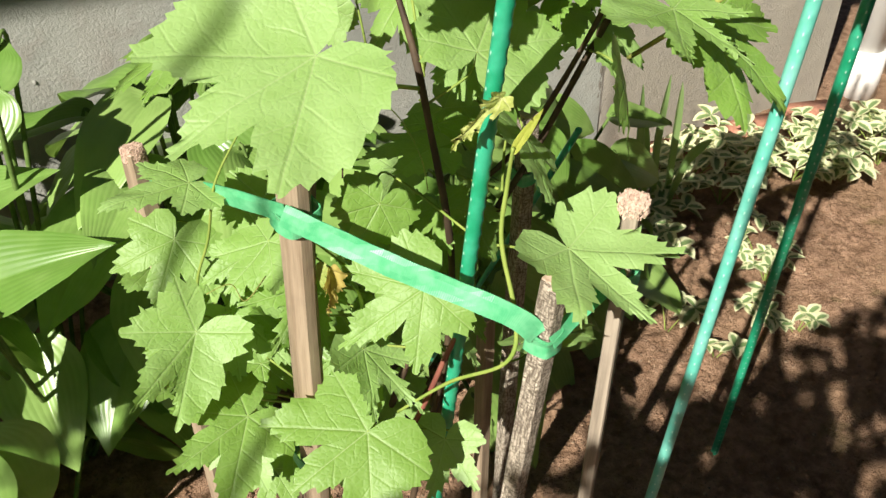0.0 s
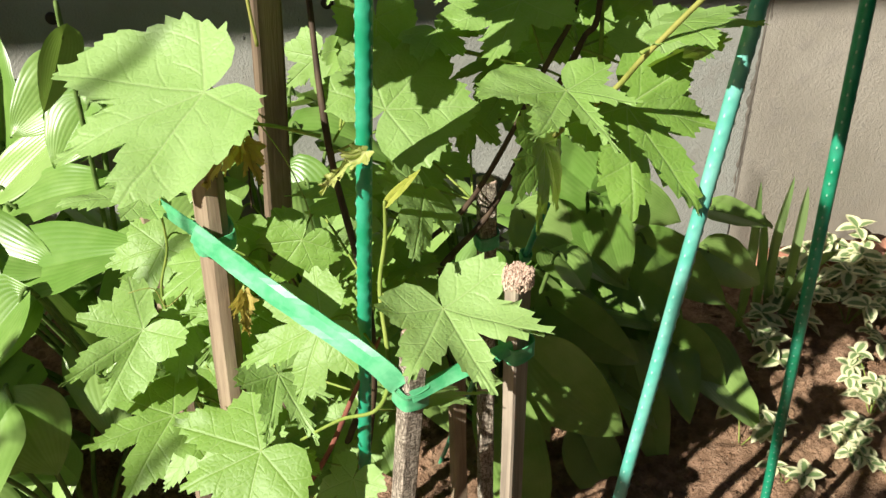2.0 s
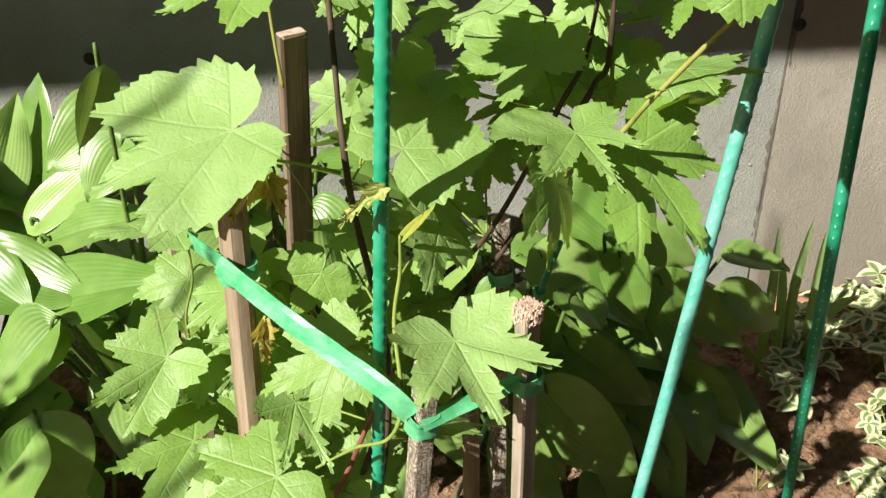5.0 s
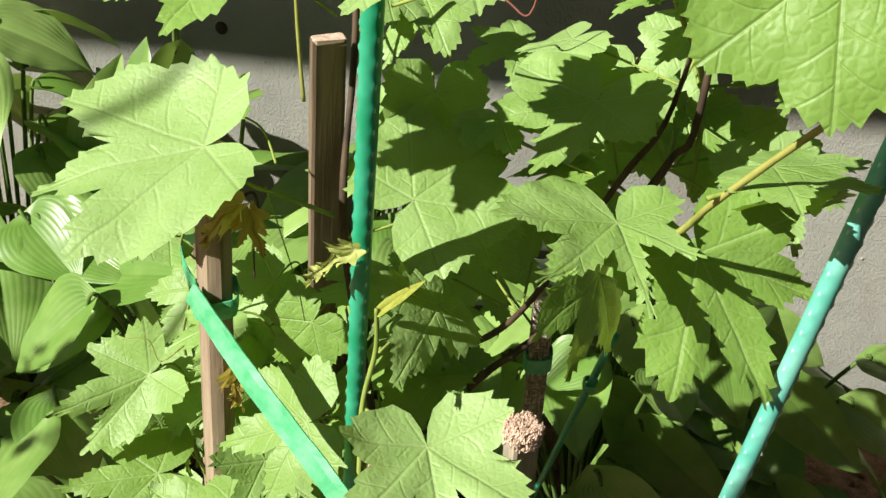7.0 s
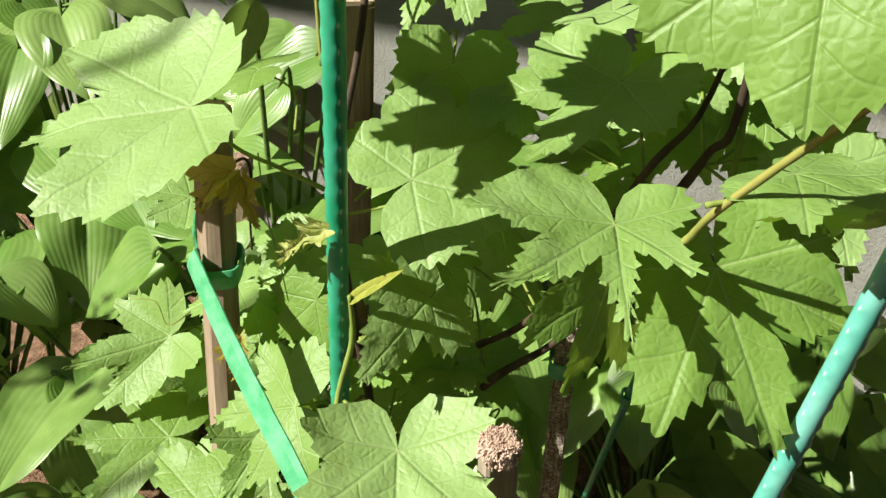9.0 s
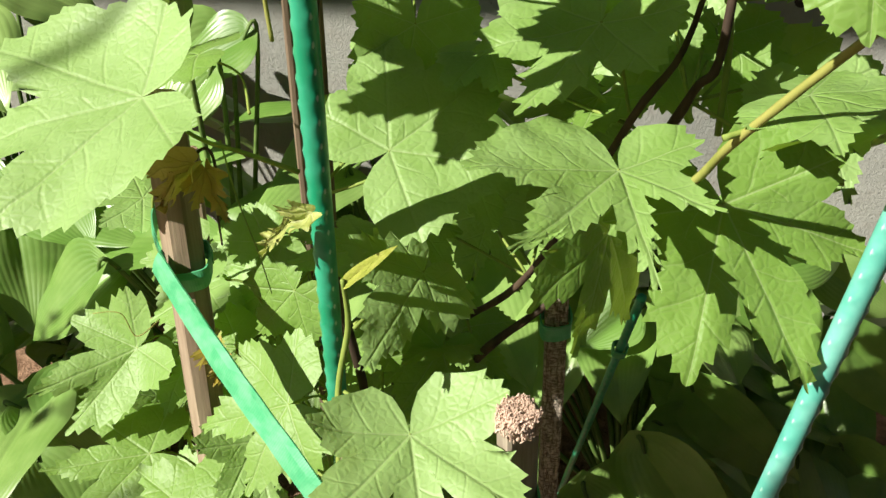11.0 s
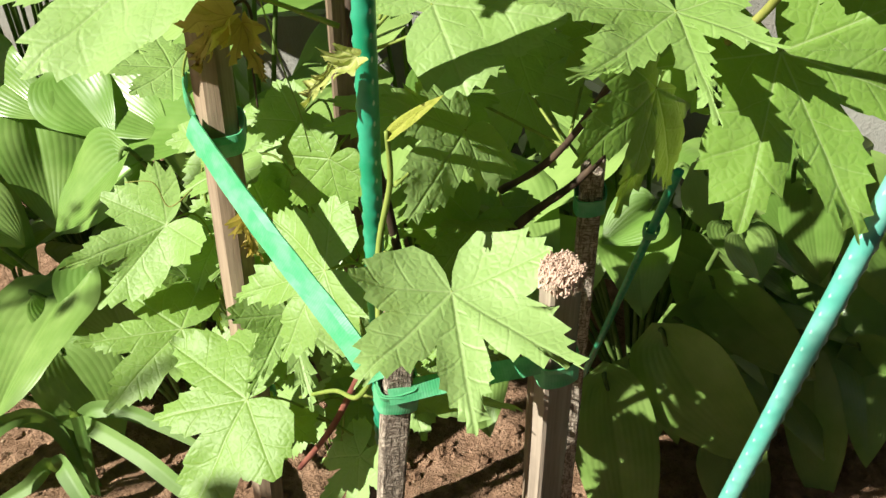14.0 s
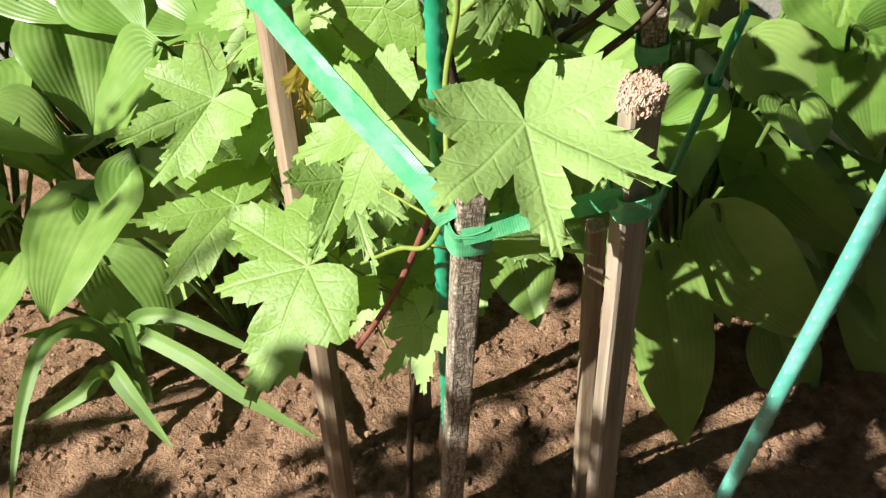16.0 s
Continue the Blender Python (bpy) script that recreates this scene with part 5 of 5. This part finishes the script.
for k in range(14):
    bm = bmesh.new()
    bmesh.ops.create_cube(bm, size=1)
    for v in bm.verts:
        v.co = Vector((v.co.x * 0.042 + (k - 7) * 0.046, v.co.y * 0.03, v.co.z * 2.2 + 1.1))
    bmesh.ops.bevel(bm, geom=bm.edges[:], offset=0.006, segments=2, affect="EDGES")
    part("board", bm, M_WHITE, siding)

# ---- soil crumbs and litter ----
def crumbs(name, label, count, seed, size, mat, area):
    r = random.Random(seed)
    verts, faces = [], []
    for _ in range(count):
        x, y = r.uniform(*area[0]), r.uniform(*area[1])
        s = size * r.uniform(0.4, 1.0) * (1.6 if r.random() < 0.08 else 1)
        z = ground_height(x, y) + s * 0.05
        o = len(verts)
        for d in ((1, 0, 0), (-1, 0, 0), (0, 1, 0), (0, -1, 0), (0, 0, 1), (0, 0, -1), (0.6, 0.6, 0.5), (-0.6, 0.5, 0.5), (0.5, -0.6, 0.5), (-0.5, -0.6, 0.5)):
            verts.append((x + d[0] * s * r.uniform(0.6, 1.2), y + d[1] * s * r.uniform(0.6, 1.2), z + d[2] * s * r.uniform(0.4, 0.8)))
        for f in ((4, 6, 7), (4, 7, 9), (4, 9, 8), (4, 8, 6), (0, 2, 6), (2, 7, 6), (2, 1, 7), (1, 9, 7), (1, 3, 9), (3, 8, 9), (3, 0, 8), (0, 6, 8), (0, 5, 2), (2, 5, 1), (1, 5, 3), (3, 5, 0)):
            faces.append(tuple(o + q for q in f))
    me = bpy.data.meshes.new(name)
    me.from_pydata(verts, [], faces)
    me.materials.append(mat)
    return tagged(new(name, me), label, "soil", kind="stuff")


crumbs("soil_clods", "small crumbly clods of reddish brown soil", 5200, 5, 0.014, M_SOIL, ((-1.0, 2.1), (0.6, 2.15)))
crumbs("soil_crumbs", "fine crumbs and bits of bark on soil", 6000, 6, 0.004, M_CRUMB, ((-1.0, 2.1), (0.6, 2.15)))

# bricks bedded along the wall's foot
for k in range(4):
    bm = bmesh.new()
    bmesh.ops.create_cube(bm, size=1)
    for v in bm.verts:
        v.co = Vector((v.co.x * 0.2, v.co.y * 0.09, v.co.z * 0.06))
    bmesh.ops.bevel(bm, geom=bm.edges[:], offset=0.006, segments=2, affect="EDGES")
    ob = part("brick", bm, M_BRICK)
    ob.matrix_basis = pose(1.40 + 0.215 * k, 2.14 + 0.01 * (k % 2), -0.055, 2, 3 * (k % 2), 2 - 3 * k)
    tagged(ob, "reddish brick bedded in soil at the wall's foot", "brick", "bricks along the wall")


# ---- tree added outside the view, whose stems throw soft bands over the leaves ----
tree = thing("tree", "unseen tree of two slim bare stems added for shadow bands", "tree", at=(-1.6, -0.35, -0.05))
for k, (x, y, rad) in enumerate(((-1.6, -0.48, 0.008), (-1.6, -0.23, 0.009))):
    tube("stem", [(x, y, -0.1), (x + 0.01, y - 0.01, 1.0), (x, y + 0.01, 2.0), (x - 0.02, y, 3.25)], [rad * 1.2, rad, rad, rad * 0.6], M_BARK, tree, sides=10, wobble=0.05, seed=k)
# ---- shrub added outside the view, whose shade dapples the soil ----
def shrub(at, clumps, seed):
    e = thing("shrub", "unseen leafy shrub added to dapple the soil with shade", "shrub", at=at)
    r = random.Random(seed)
    verts, faces = [], []
    for k, (c, s, n) in enumerate(clumps):
        tube("branch", [at, (Vector(at) + Vector(c)) / 2 + Vector((0.02, 0, 0.05)), c], [0.012, 0.009, 0.005], M_BARK, e, sides=8, seed=k)
        for _ in range(n):
            q = Vector(c) + Vector((r.uniform(-1, 1) * s[0], r.uniform(-1, 1) * s[1], r.uniform(-1, 1) * s[2]))
            m = Euler((r.uniform(-0.8, 0.8), r.uniform(-1.2, 0.2), r.uniform(0, 6.3))).to_matrix()
            w, o = r.uniform(0.05, 0.085), len(verts)
            for d in ((0, 0, 0), (0.35, 0.35, -0.03), (0.32, 0.7, -0.08), (0, 1.05, -0.2), (-0.32, 0.7, -0.08), (-0.35, 0.35, -0.03), (0, 0.5, 0.03)):
                verts.append(q + m @ (Vector(d) * w) - Vector(at))
            faces += [(o + a, o + b_, o + 6) for a, b_ in ((0, 1), (1, 2), (2, 3), (3, 4), (4, 5), (5, 0))]
    me = bpy.data.meshes.new("foliage")
    me.from_pydata(verts, [], faces)
    me.materials.append(M_HSTALK)
    ob = tagged(new("foliage", me), "dense small green leaves", "", kind="stuff")
    ob.parent = e
    return e


# unseen clumps, set up-sun of the soil that they darken
shade_bush = shrub((-1.0, -0.75, -0.05), [((-0.82, -0.63, 2.0), (0.50, 0.20, 0.10), 700), ((-1.58, -0.69, 2.0), (0.46, 0.20, 0.10), 400)], 31)
shrub((-2.2, -0.30, -0.05), [((-2.35, -0.78, 1.95), (0.40, 0.16, 0.15), 110), ((-1.88, -0.06, 2.0), (0.24, 0.06, 0.06), 70)], 32)
# unseen branch, added so that its shadow runs along POLE_3
tube("branch", [(-1.0, -0.75, 1.7), (-0.64, -0.22, 1.985), (-0.46, -0.08, 1.998), (-0.33, 0.02, 2.0)], [0.02, 0.019, 0.018, 0.016], M_BARK, shade_bush, sides=10, wobble=0.06, seed=5)
